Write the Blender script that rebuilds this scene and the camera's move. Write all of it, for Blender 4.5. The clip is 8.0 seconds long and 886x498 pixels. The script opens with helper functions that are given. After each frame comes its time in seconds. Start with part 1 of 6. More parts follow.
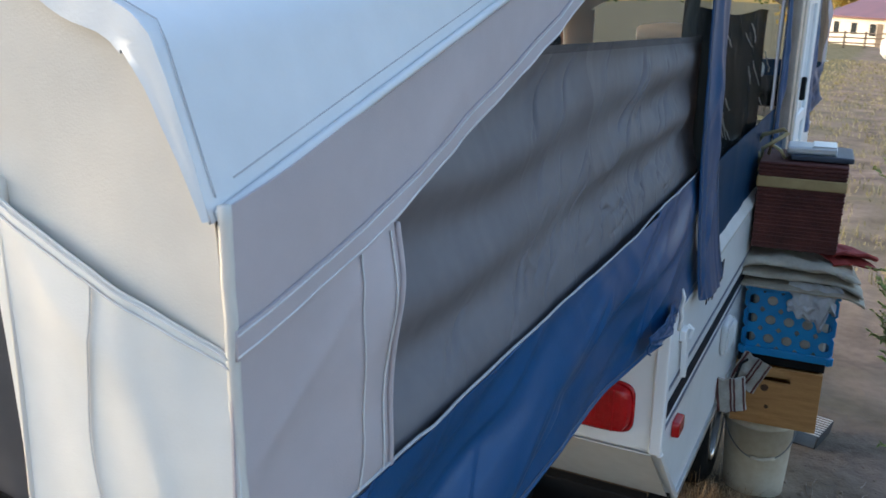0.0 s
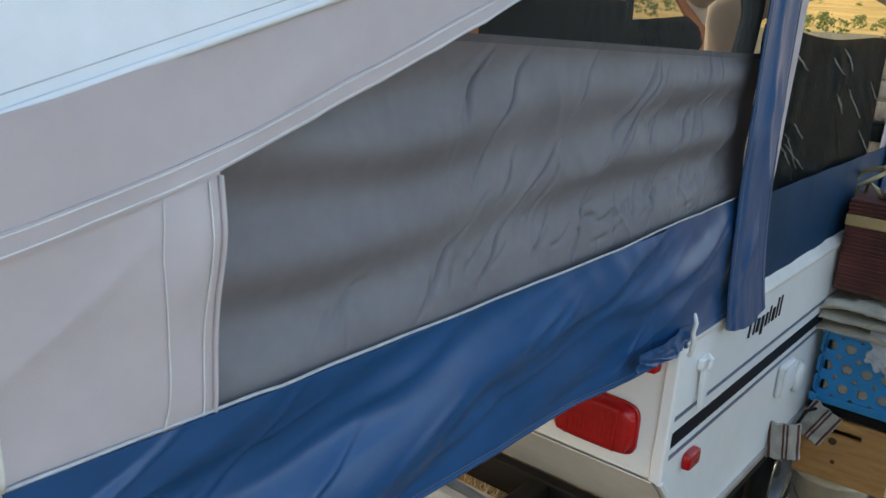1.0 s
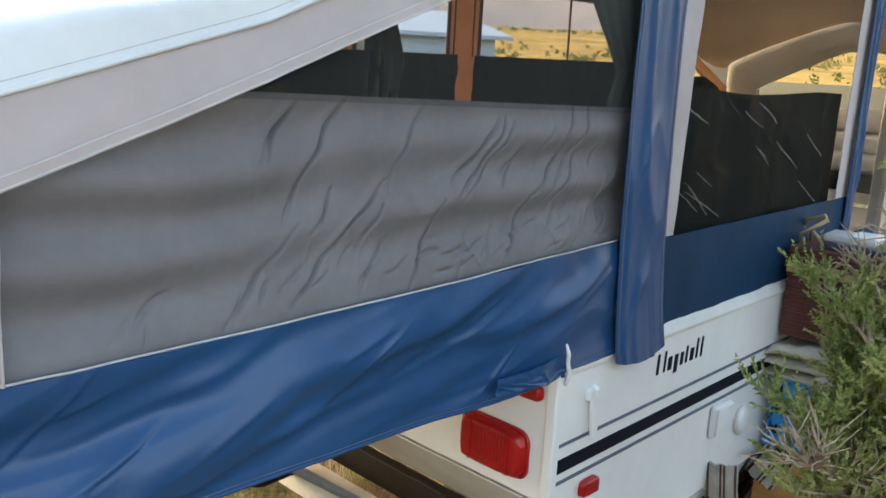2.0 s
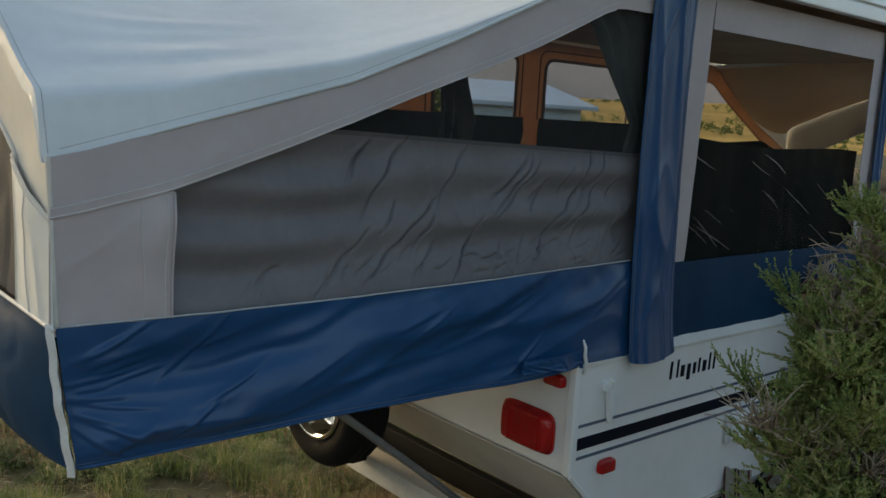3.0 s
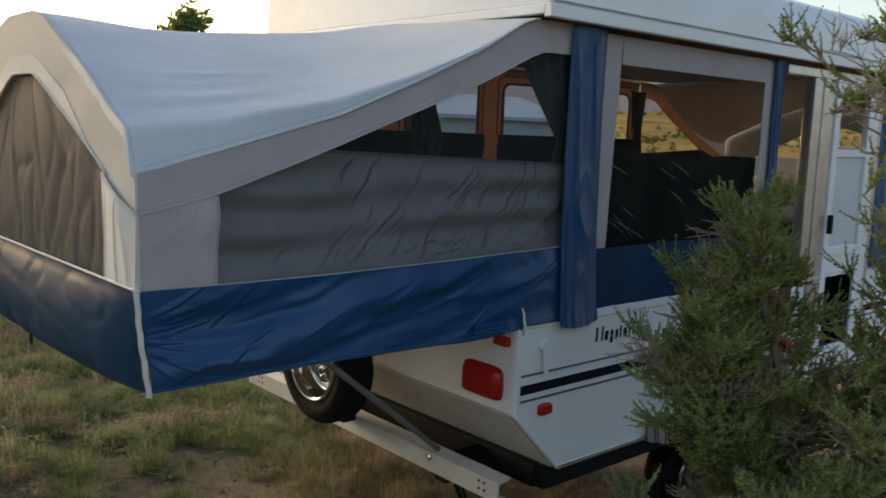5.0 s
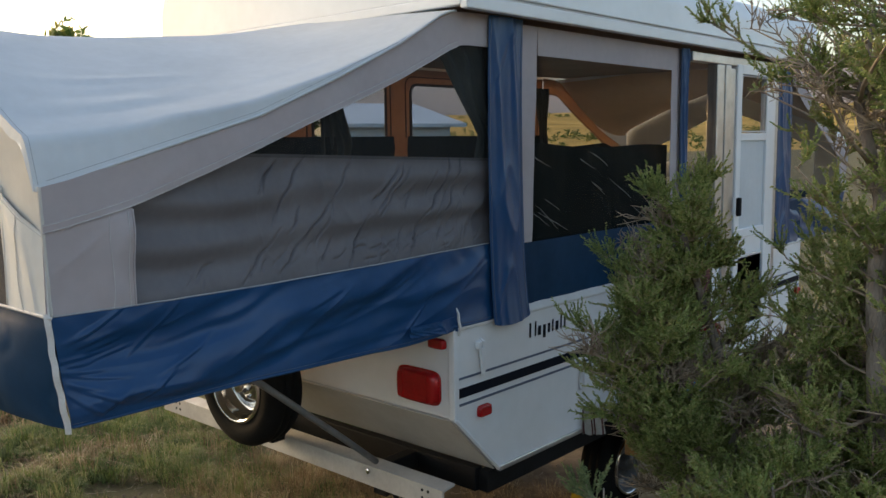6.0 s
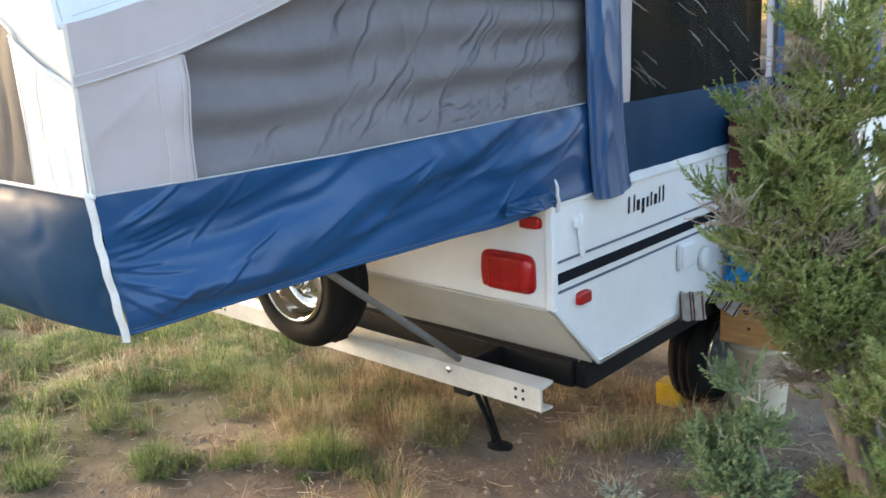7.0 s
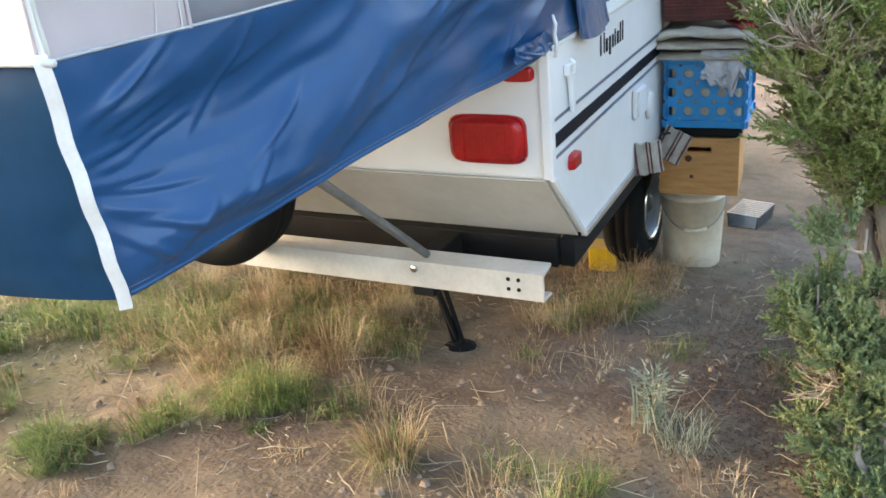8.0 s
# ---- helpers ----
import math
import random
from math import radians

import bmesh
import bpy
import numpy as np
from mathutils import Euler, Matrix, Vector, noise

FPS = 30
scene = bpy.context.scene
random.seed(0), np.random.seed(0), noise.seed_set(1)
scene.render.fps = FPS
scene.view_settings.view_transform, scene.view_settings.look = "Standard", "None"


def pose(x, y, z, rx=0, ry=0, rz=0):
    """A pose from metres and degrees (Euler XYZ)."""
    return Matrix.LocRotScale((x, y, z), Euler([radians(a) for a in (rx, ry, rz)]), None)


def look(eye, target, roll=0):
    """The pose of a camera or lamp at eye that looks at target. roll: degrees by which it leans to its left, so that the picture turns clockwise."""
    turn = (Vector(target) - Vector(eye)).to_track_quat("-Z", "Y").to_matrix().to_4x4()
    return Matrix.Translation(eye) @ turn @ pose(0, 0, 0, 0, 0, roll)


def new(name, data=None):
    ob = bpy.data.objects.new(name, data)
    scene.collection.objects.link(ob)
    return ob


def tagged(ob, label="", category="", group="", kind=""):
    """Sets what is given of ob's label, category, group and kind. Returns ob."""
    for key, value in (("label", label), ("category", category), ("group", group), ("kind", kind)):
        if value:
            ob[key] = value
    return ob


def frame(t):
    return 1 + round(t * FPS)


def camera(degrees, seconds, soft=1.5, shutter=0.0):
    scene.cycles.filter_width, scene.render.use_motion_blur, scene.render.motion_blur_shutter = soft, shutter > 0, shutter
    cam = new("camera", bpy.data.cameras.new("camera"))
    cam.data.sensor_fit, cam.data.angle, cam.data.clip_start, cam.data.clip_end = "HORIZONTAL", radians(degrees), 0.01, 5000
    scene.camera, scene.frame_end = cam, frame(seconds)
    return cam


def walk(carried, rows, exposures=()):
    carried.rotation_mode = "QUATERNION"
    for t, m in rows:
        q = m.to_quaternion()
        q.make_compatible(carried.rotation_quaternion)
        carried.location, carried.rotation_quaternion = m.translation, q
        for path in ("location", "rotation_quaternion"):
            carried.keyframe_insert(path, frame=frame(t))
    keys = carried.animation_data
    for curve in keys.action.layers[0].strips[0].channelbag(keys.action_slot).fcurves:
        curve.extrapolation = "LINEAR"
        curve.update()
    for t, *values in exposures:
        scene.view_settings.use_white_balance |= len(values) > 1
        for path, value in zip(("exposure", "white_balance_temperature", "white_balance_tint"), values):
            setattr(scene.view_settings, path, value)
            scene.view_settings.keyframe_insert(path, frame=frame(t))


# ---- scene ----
# ---- camera ----
cam = camera(54.6, 8.0, shutter=0.15)
PATH = [
    (0, (0.417, -2.137, 2.107), (-0.45, -0.432, 1.523), 0.4),
    (0.5, (0.607, -2.036, 2.082), (-0.494, -0.462, 1.528), 3.5),
    (1, (0.731, -1.962, 2.082), (-0.434, -0.442, 1.506), 4.3),
    (1.5, (0.979, -1.866, 2.056), (-0.253, -0.397, 1.485), 4.3),
    (2, (1.277, -1.812, 2.111), (-0.07, -0.404, 1.664), 2.9),
    (2.2, (1.385, -1.88, 2.083), (0.003, -0.474, 1.741), 2.4),
    (3.3, (1.987, -2.232, 2.069), (0.444, -1.001, 1.751), 3.2),
    (3.5, (2.083, -2.295, 2.087), (0.525, -1.084, 1.763), 2.7),
    (4, (2.235, -2.551, 2.07), (0.645, -1.38, 1.755), 2.0),
    (4.5, (2.352, -2.658, 2.072), (0.743, -1.512, 1.76), 1.9),
    (5, (2.498, -2.639, 2.102), (1.007, -1.333, 1.832), 2.1),
    (5.2, (2.509, -2.647, 2.13), (1.08, -1.271, 1.877), 2.2),
    (6.5, (2.085, -2.615, 1.967), (0.782, -1.126, 1.68), -1.9),
    (7, (1.759, -2.473, 1.89), (0.438, -1.052, 1.404), -3.1),
    (7.5, (1.32, -2.47, 1.829), (0.13, -0.988, 1.205), -4.4),
    (8, (0.847, -2.347, 1.742), (-0.016, -0.723, 0.958), -5.8),
]
EXPOSURES = [(0, 2.0, 6250, 10), (0.5, 1.72, 6650, 10), (1, 2.45, 7400, 10), (1.5, 2.42, 7600, 10), (2, 2.75, 8000, 10), (3.3, 0.90, 7250, 3), (3.5, 0.90, 7200, 3), (4, 1.12, 7000, 10), (4.5, 1.06, 7000, 10), (5, 1.0, 7050, 10), (6.3, 1.65, 7200, 10), (6.5, 2.05, 7200, 10), (7, 2.9, 6850, 10), (7.5, 3.0, 6800, 10), (8, 3.15, 7000, 10)]
walk(cam, [(t, look(eye, target, roll)) for t, eye, target, roll in PATH], EXPOSURES)

# ---- light ----
SUN_EL, SUN_AZ = 5.0, -97.0          # degrees above the horizon; from +y towards +x
world = bpy.data.worlds.new("sky")
scene.world = world
world.use_nodes = True
wn = world.node_tree.nodes
sky = wn.new("ShaderNodeTexSky")
sky.sky_type, sky.sun_disc = "NISHITA", False
sky.sun_elevation, sky.sun_rotation = radians(SUN_EL + 12), radians(SUN_AZ)
sky.dust_density, sky.air_density = 3.0, 1.0
world.node_tree.links.new(sky.outputs[0], wn["Background"].inputs[0])
wn["Background"].inputs[1].default_value = 0.15
sun = new("sun", bpy.data.lights.new("sun", "SUN"))
sun.data.energy, sun.data.angle, sun.data.color = 0.3, radians(3), (1.0, 0.62, 0.30)
sun.matrix_world = look((0, 0, 0), (-math.sin(radians(SUN_AZ)) * math.cos(radians(SUN_EL)), -math.cos(radians(SUN_AZ)) * math.cos(radians(SUN_EL)), -math.sin(radians(SUN_EL))))


# ---- materials ----
def mat(name, col, col2=None, rough=0.6, metal=0.0, scale=6.0, bump=0.15, bscale=80.0, translucent=0.0, spec=0.5, stretch=(1, 1, 1), detail=6.0, wrinkle=0.0, wscale=7.0):
    """A surface whose colour wanders between two tones at two scales, with fine relief."""
    m = bpy.data.materials.new(name)
    m.use_nodes = True
    t, n = m.node_tree, m.node_tree.nodes
    p = n["Principled BSDF"]
    col2 = col2 or tuple(c * 0.78 for c in col)
    tc, mp = n.new("ShaderNodeTexCoord"), n.new("ShaderNodeMapping")
    mp.inputs["Scale"].default_value = stretch
    t.links.new(tc.outputs["Object"], mp.inputs[0])
    a, b = n.new("ShaderNodeTexNoise"), n.new("ShaderNodeTexNoise")
    for tex, s in ((a, scale), (b, scale * 9)):
        tex.inputs["Scale"].default_value, tex.inputs["Detail"].default_value = s, detail
        t.links.new(mp.outputs[0], tex.inputs["Vector"])
    add = n.new("ShaderNodeMath")
    add.operation = "MULTIPLY_ADD"
    add.inputs[1].default_value = 0.4
    t.links.new(b.outputs[0], add.inputs[0])
    t.links.new(a.outputs[0], add.inputs[2])
    ramp = n.new("ShaderNodeValToRGB")
    ramp.color_ramp.elements[0].position, ramp.color_ramp.elements[1].position = 0.5, 0.92
    ramp.color_ramp.elements[0].color, ramp.color_ramp.elements[1].color = (*col2, 1), (*col, 1)
    t.links.new(add.outputs[0], ramp.inputs[0])
    t.links.new(ramp.outputs[0], p.inputs["Base Color"])
    p.inputs["Roughness"].default_value, p.inputs["Metallic"].default_value = rough, metal
    p.inputs["Specular IOR Level"].default_value = spec
    if bump:
        g, bp = n.new("ShaderNodeTexNoise"), n.new("ShaderNodeBump")
        g.inputs["Scale"].default_value, g.inputs["Detail"].default_value = bscale, 4
        t.links.new(mp.outputs[0], g.inputs["Vector"])
        bp.inputs["Strength"].default_value, bp.inputs["Distance"].default_value = bump, 0.01
        t.links.new(g.outputs[0], bp.inputs["Height"])
        t.links.new(bp.outputs[0], p.inputs["Normal"])
        if wrinkle:
            k, kb = n.new("ShaderNodeTexNoise"), n.new("ShaderNodeBump")
            k.noise_type = "RIDGED_MULTIFRACTAL"
            k.inputs["Scale"].default_value, k.inputs["Detail"].default_value = wscale, 3
            k.inputs["Distortion"].default_value = 0.6
            t.links.new(mp.outputs[0], k.inputs["Vector"])
            kb.inputs["Strength"].default_value, kb.inputs["Distance"].default_value = wrinkle, 0.012
            t.links.new(k.outputs[0], kb.inputs["Height"])
            t.links.new(kb.outputs[0], bp.inputs["Normal"])
    if translucent:
        tr, mx = n.new("ShaderNodeBsdfTranslucent"), n.new("ShaderNodeMixShader")
        t.links.new(ramp.outputs[0], tr.inputs[0])
        mx.inputs[0].default_value = translucent
        t.links.new(p.outputs[0], mx.inputs[1])
        t.links.new(tr.outputs[0], mx.inputs[2])
        t.links.new(mx.outputs[0], n["Material Output"].inputs[0])
    return m


def see_through(name, col, clear, rough, gloss=0.12):
    """Tinted vinyl or fine screen: part of the light goes straight on, the rest meets the tinted sheet."""
    m = bpy.data.materials.new(name)
    m.use_nodes = True
    t, n = m.node_tree, m.node_tree.nodes
    p, tr, mx, no = n["Principled BSDF"], n.new("ShaderNodeBsdfTransparent"), n.new("ShaderNodeMixShader"), n.new("ShaderNodeTexNoise")
    p.inputs["Base Color"].default_value = (*col, 1)
    p.inputs["Roughness"].default_value, p.inputs["Specular IOR Level"].default_value = rough, gloss
    no.inputs["Scale"].default_value = 3.0
    ma = n.new("ShaderNodeMapRange")
    ma.inputs[3].default_value, ma.inputs[4].default_value = clear - 0.06, clear + 0.06
    t.links.new(no.outputs[0], ma.inputs[0])
    t.links.new(ma.outputs[0], mx.inputs[0])
    t.links.new(p.outputs[0], mx.inputs[1])
    t.links.new(tr.outputs[0], mx.inputs[2])
    t.links.new(mx.outputs[0], n["Material Output"].inputs[0])
    return m


M_ROOF = mat("white_vinyl_cloth", (0.74, 0.765, 0.78), (0.64, 0.665, 0.68), 0.6, spec=0.25, bump=0.06, bscale=300, scale=2.5, translucent=0.20, wrinkle=0.08, wscale=4)
M_BEIGE = mat("beige_canvas", (0.535, 0.478, 0.488), (0.46, 0.41, 0.42), 0.8, bump=0.12, bscale=500, scale=3, translucent=0.2, wrinkle=0.10, wscale=5)
M_CREAM = mat("cream_canvas", (0.73, 0.70, 0.64), (0.64, 0.61, 0.555), 0.75, bump=0.1, bscale=400, scale=3, translucent=0.2)
M_PALE = mat("pale_canvas", (0.75, 0.75, 0.725), (0.67, 0.67, 0.64), 0.7, bump=0.1, bscale=400, scale=3, translucent=0.15)
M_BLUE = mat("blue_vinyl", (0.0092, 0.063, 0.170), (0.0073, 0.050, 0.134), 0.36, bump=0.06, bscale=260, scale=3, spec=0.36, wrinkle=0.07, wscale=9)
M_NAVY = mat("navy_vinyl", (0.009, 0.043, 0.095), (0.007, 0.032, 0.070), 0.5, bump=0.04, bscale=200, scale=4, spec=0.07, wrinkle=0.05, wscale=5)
M_CURTAIN = mat("grey_curtain_cloth", (0.156, 0.149, 0.158), (0.124, 0.118, 0.126), 0.62, bump=0.08, bscale=700, scale=5, spec=0.2, wrinkle=0.10, wscale=9)
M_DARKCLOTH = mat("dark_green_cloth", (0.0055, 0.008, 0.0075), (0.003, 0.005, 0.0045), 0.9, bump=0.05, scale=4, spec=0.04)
M_SCREEN = see_through("tinted_screen", (0.05, 0.05, 0.05), 0.66, 0.6)
M_VINYL = see_through("clear_vinyl", (0.040, 0.046, 0.048), 0.88, 0.10, 0.4)
M_INNER = mat("tan_inner_canvas", (0.42, 0.28, 0.19), (0.33, 0.215, 0.145), 0.85, bump=0.08, scale=3, translucent=0.5)
M_DARKTAN = mat("brown_inner_trim", (0.15, 0.095, 0.07), (0.11, 0.07, 0.05), 0.85, scale=5)
# pale colour that paints the glints on the creased window
M_GLINT = mat("painted_glint", (0.34, 0.36, 0.36), (0.16, 0.17, 0.17), 0.3, scale=40, bump=0.1)
M_LINING = mat("tan_roof_lining", (0.78, 0.57, 0.37), (0.70, 0.50, 0.32), 0.8, bump=0.08, scale=3, translucent=0.65)
M_SEAM = mat("pale_seam_tape", (0.66, 0.65, 0.63), (0.52, 0.51, 0.50), 0.7, scale=20)
M_STITCH = mat("grey_thread", (0.42, 0.43, 0.45), (0.34, 0.35, 0.37), 0.8, scale=60)
M_STRAP = mat("white_strap", (0.72, 0.72, 0.71), (0.58, 0.57, 0.55), 0.6, scale=15)
M_WHITE = mat("white_gelcoat", (0.80, 0.81, 0.82), (0.72, 0.73, 0.73), 0.3, bump=0.03, bscale=30, scale=1.5)
M_GREYPAINT = mat("road_dust_white", (0.66, 0.645, 0.61), (0.54, 0.52, 0.485), 0.5, bump=0.05, bscale=60, scale=3)
M_ALU = mat("aluminium_trim", (0.62, 0.62, 0.62), (0.48, 0.48, 0.48), 0.35, 0.9, scale=12, bump=0.03)
M_STRIPE = mat("navy_decal", (0.004, 0.007, 0.016), (0.003, 0.005, 0.011), 0.6, spec=0.12, bump=0, scale=8)
M_PINSTRIPE = mat("grey_blue_decal", (0.11, 0.14, 0.20), (0.08, 0.10, 0.15), 0.35, bump=0, scale=8)
M_RED = mat("red_lens", (0.46, 0.006, 0.009), (0.28, 0.003, 0.005), 0.15, bump=0.25, bscale=160, scale=9)
M_BLACK = mat("black_steel", (0.010, 0.010, 0.011), (0.006, 0.006, 0.006), 0.75, spec=0.2, bump=0.2, bscale=60, scale=7)
M_RUBBER = mat("black_rubber", (0.010, 0.010, 0.010), (0.006, 0.006, 0.006), 0.8, spec=0.15, bump=0.2, bscale=90, scale=9)
M_CHROME = mat("chrome", (0.72, 0.71, 0.70), (0.55, 0.54, 0.53), 0.12, 1.0, bump=0.02, scale=6)
M_BUMPER = mat("weathered_white_steel", (0.56, 0.53, 0.48), (0.42, 0.39, 0.35), 0.55, bump=0.08, scale=7)
M_ZINC = mat("galvanised_tube", (0.30, 0.31, 0.32), (0.20, 0.21, 0.22), 0.5, 0.6, scale=12)
M_PANEL = mat("grey_door_panel", (0.58, 0.62, 0.65), (0.50, 0.54, 0.57), 0.45, bump=0.03, scale=3)

# ---- building helpers ----
BASE = {}


def thing(name, label, category, m, group="", kind=""):
    """An Empty at a thing's base. Parts given to it are built in its own space."""
    ob = new(name)
    ob.empty_display_size = 0.1
    ob.matrix_world = m
    return tagged(ob, label, category, group, kind)


def thicken(bm, t):
    """Gives an open sheet its thickness, with a crisp rim."""
    bm.normal_update()
    bm.verts.index_update()
    top, faces, rim = list(bm.verts), list(bm.faces), [e for e in bm.edges if len(e.link_faces) == 1]
    low = [bm.verts.new(v.co - v.normal * t / 2) for v in top]
    for v in top:
        v.co += v.normal * t / 2
    for f in faces:
        bm.faces.new([low[v.index] for v in reversed(f.verts)])
    for e in rim:
        l = e.link_loops[0]
        a, c = l.vert, l.link_loop_next.vert
        bm.faces.new((c, a, low[a.index], low[c.index]))
        e.smooth = False
        k = bm.edges.get((low[a.index], low[c.index]))
        if k:
            k.smooth = False


def part(name, bm, material, parent=None, label="", smooth=False, solid=0.0, kind=""):
    """Links a bmesh as one mesh object under a thing or a part."""
    me = bpy.data.meshes.new(name)
    if solid:
        thicken(bm, solid)
    bm.normal_update()
    bm.to_mesh(me)
    bm.free()
    me.materials.append(material)
    if smooth:
        me.polygons.foreach_set("use_smooth", [True] * len(me.polygons))
    ob = new(name, me)
    if parent is not None:
        ob.parent = parent
        if parent in BASE:
            ob.matrix_parent_inverse = BASE[parent].inverted()
    return tagged(ob, label, kind=kind)


def box(x0, x1, y0, y1, z0, z1, bevel=0.0, segs=2, bm=None):
    own = bm if bm is not None else bmesh.new()
    b = bmesh.new()
    bmesh.ops.create_cube(b, size=1, matrix=Matrix.Translation(((x0 + x1) / 2, (y0 + y1) / 2, (z0 + z1) / 2)) @ Matrix.Diagonal((x1 - x0, y1 - y0, z1 - z0, 1)))
    if bevel:
        bmesh.ops.bevel(b, geom=b.edges[:], offset=bevel, segments=segs, affect="EDGES", profile=0.5)
    return join(own, b)


def join(own, b):
    """Adds the mesh b to own."""
    vs = [own.verts.new(v.co) for v in b.verts]
    b.verts.index_update()
    for f in b.faces:
        own.faces.new([vs[v.index] for v in f.verts])
    b.free()
    return own


def prism(points, a0, a1, axis="x", bevel=0.0):
    """A flat outline drawn out along an axis. Points are (y, z) for x, (x, z) for y and (x, y) for z."""
    put = {"x": lambda p, a: (a, p[0], p[1]), "y": lambda p, a: (p[0], a, p[1]), "z": lambda p, a: (p[0], p[1], a)}[axis]
    bm = bmesh.new()
    lo, hi = [bm.verts.new(put(p, a0)) for p in points], [bm.verts.new(put(p, a1)) for p in points]
    bm.faces.new(lo), bm.faces.new(hi[::-1])
    for i in range(len(points)):
        bm.faces.new((lo[i], hi[i], hi[i - 1], lo[i - 1]))
    bmesh.ops.recalc_face_normals(bm, faces=bm.faces[:])
    if bevel:
        bmesh.ops.bevel(bm, geom=bm.edges[:], offset=bevel, segments=2, affect="EDGES", profile=0.5)
    return bm


def tube(points, radius, sides=8, bm=None, radii=None, closed=False):
    """A round bar along a line of points."""
    bm = bm if bm is not None else bmesh.new()
    pts = [Vector(p) for p in points]
    rings = []
    for i, p in enumerate(pts):
        d = (pts[(i + 1) % len(pts)] if closed or i + 1 < len(pts) else p) - (pts[i - 1] if closed or i else p)
        d = d.normalized() if d.length > 1e-9 else Vector((0, 0, 1))
        a = d.cross((0, 0, 1) if abs(d.z) < 0.9 else (1, 0, 0)).normalized()
        b = d.cross(a)
        r = radii[i] if radii else radius
        rings.append([bm.verts.new(p + r * (math.cos(k * math.tau / sides) * a + math.sin(k * math.tau / sides) * b)) for k in range(sides)])
    pairs = list(zip(rings, rings[1:])) + ([(rings[-1], rings[0])] if closed else [])
    for lo, hi in pairs:
        for k in range(sides):
            bm.faces.new((lo[k - 1], hi[k - 1], hi[k], lo[k]))
    if not closed:
        bm.faces.new(rings[0]), bm.faces.new(rings[-1][::-1])
    return bm


def lathe(profile, sides=32, m=None, bm=None):
    """Turns a line of (radius, height) about z."""
    b = bmesh.new()
    rings = []
    for r, h in profile:
        rings.append([b.verts.new((r * math.cos(k * math.tau / sides), r * math.sin(k * math.tau / sides), h)) for k in range(sides)] if r > 1e-5 else [b.verts.new((0, 0, h))])
    for lo, hi in zip(rings, rings[1:]):
        for k in range(sides):
            f = [lo[k - 1], lo[k], hi[k], hi[k - 1]] if len(lo) > 1 and len(hi) > 1 else ([lo[k - 1], lo[k], hi[0]] if len(lo) > 1 else [lo[0], hi[k], hi[k - 1]])
            if len(lo) > 1 or len(hi) > 1:
                b.faces.new(f)
    bmesh.ops.recalc_face_normals(b, faces=b.faces[:])
    if m is not None:
        bmesh.ops.transform(b, matrix=m, verts=b.verts[:])
    return join(bm, b) if bm is not None else b


def sheet(f, nu, nv):
    """A cloth-like sheet: f(u, v) gives the place for u and v from 0 to 1."""
    bm = bmesh.new()
    g = [[bm.verts.new(f(i / nu, j / nv)) for j in range(nv + 1)] for i in range(nu + 1)]
    for i in range(nu):
        for j in range(nv):
            bm.faces.new((g[i][j], g[i + 1][j], g[i + 1][j + 1], g[i][j + 1]))
    return bm


def line(points, x):
    """The height at x of a line through points sorted by x, eased between them."""
    if x <= points[0][0]:
        return points[0][1]
    for (a, p), (b, q) in zip(points, points[1:]):
        if x <= b:
            return p + (q - p) * (x - a) / (b - a)
    return points[-1][1]


def smooth_line(points, x, w=0.12):
    return (line(points, x - w) + 2 * line(points, x) + line(points, x + w)) / 4


def nz(x, y, z=0.0, scale=1.0):
    return noise.noise(Vector((x, y, z)) * scale)


def sharp(x, y, seed=0.0, k=13.0):
    """Narrow creases."""
    return max(0.0, 1 - k * abs(nz(x, y, seed))) ** 1.5


def ridged(x, y, seed=0.0):
    """Sharp creases: 0 on the flats, up to 1 along the folds."""
    return max(0.0, 1 - 5 * abs(nz(x, y, seed))) ** 2


# ---- ground ----
def ground_z(x, y):
    z = 0.10 - 0.13 * 4.0 * math.tanh(y / 4.0) - 0.026 * min(130, max(0, y - 4)) + 0.02 * min(60, max(0, -x - 4))
    far = math.hypot(x + 1, y)
    z += 0.03 * nz(x * 0.9, y * 0.9, 3.1) + 0.012 * nz(x * 3, y * 3, 7.7)
    if far < 12:
        z += 0.010 * nz(x * 8, y * 8, 1.2) + 0.006 * nz(x * 19, y * 19, 4.4)
    return z + 0.0016 * far * nz(x * 0.03, y * 0.03, 2.0)


M_DIRT = mat("dry_soil", (0.285, 0.214, 0.170), (0.105, 0.077, 0.061), 0.95, bump=1.0, bscale=55, scale=1.6, spec=0.1)


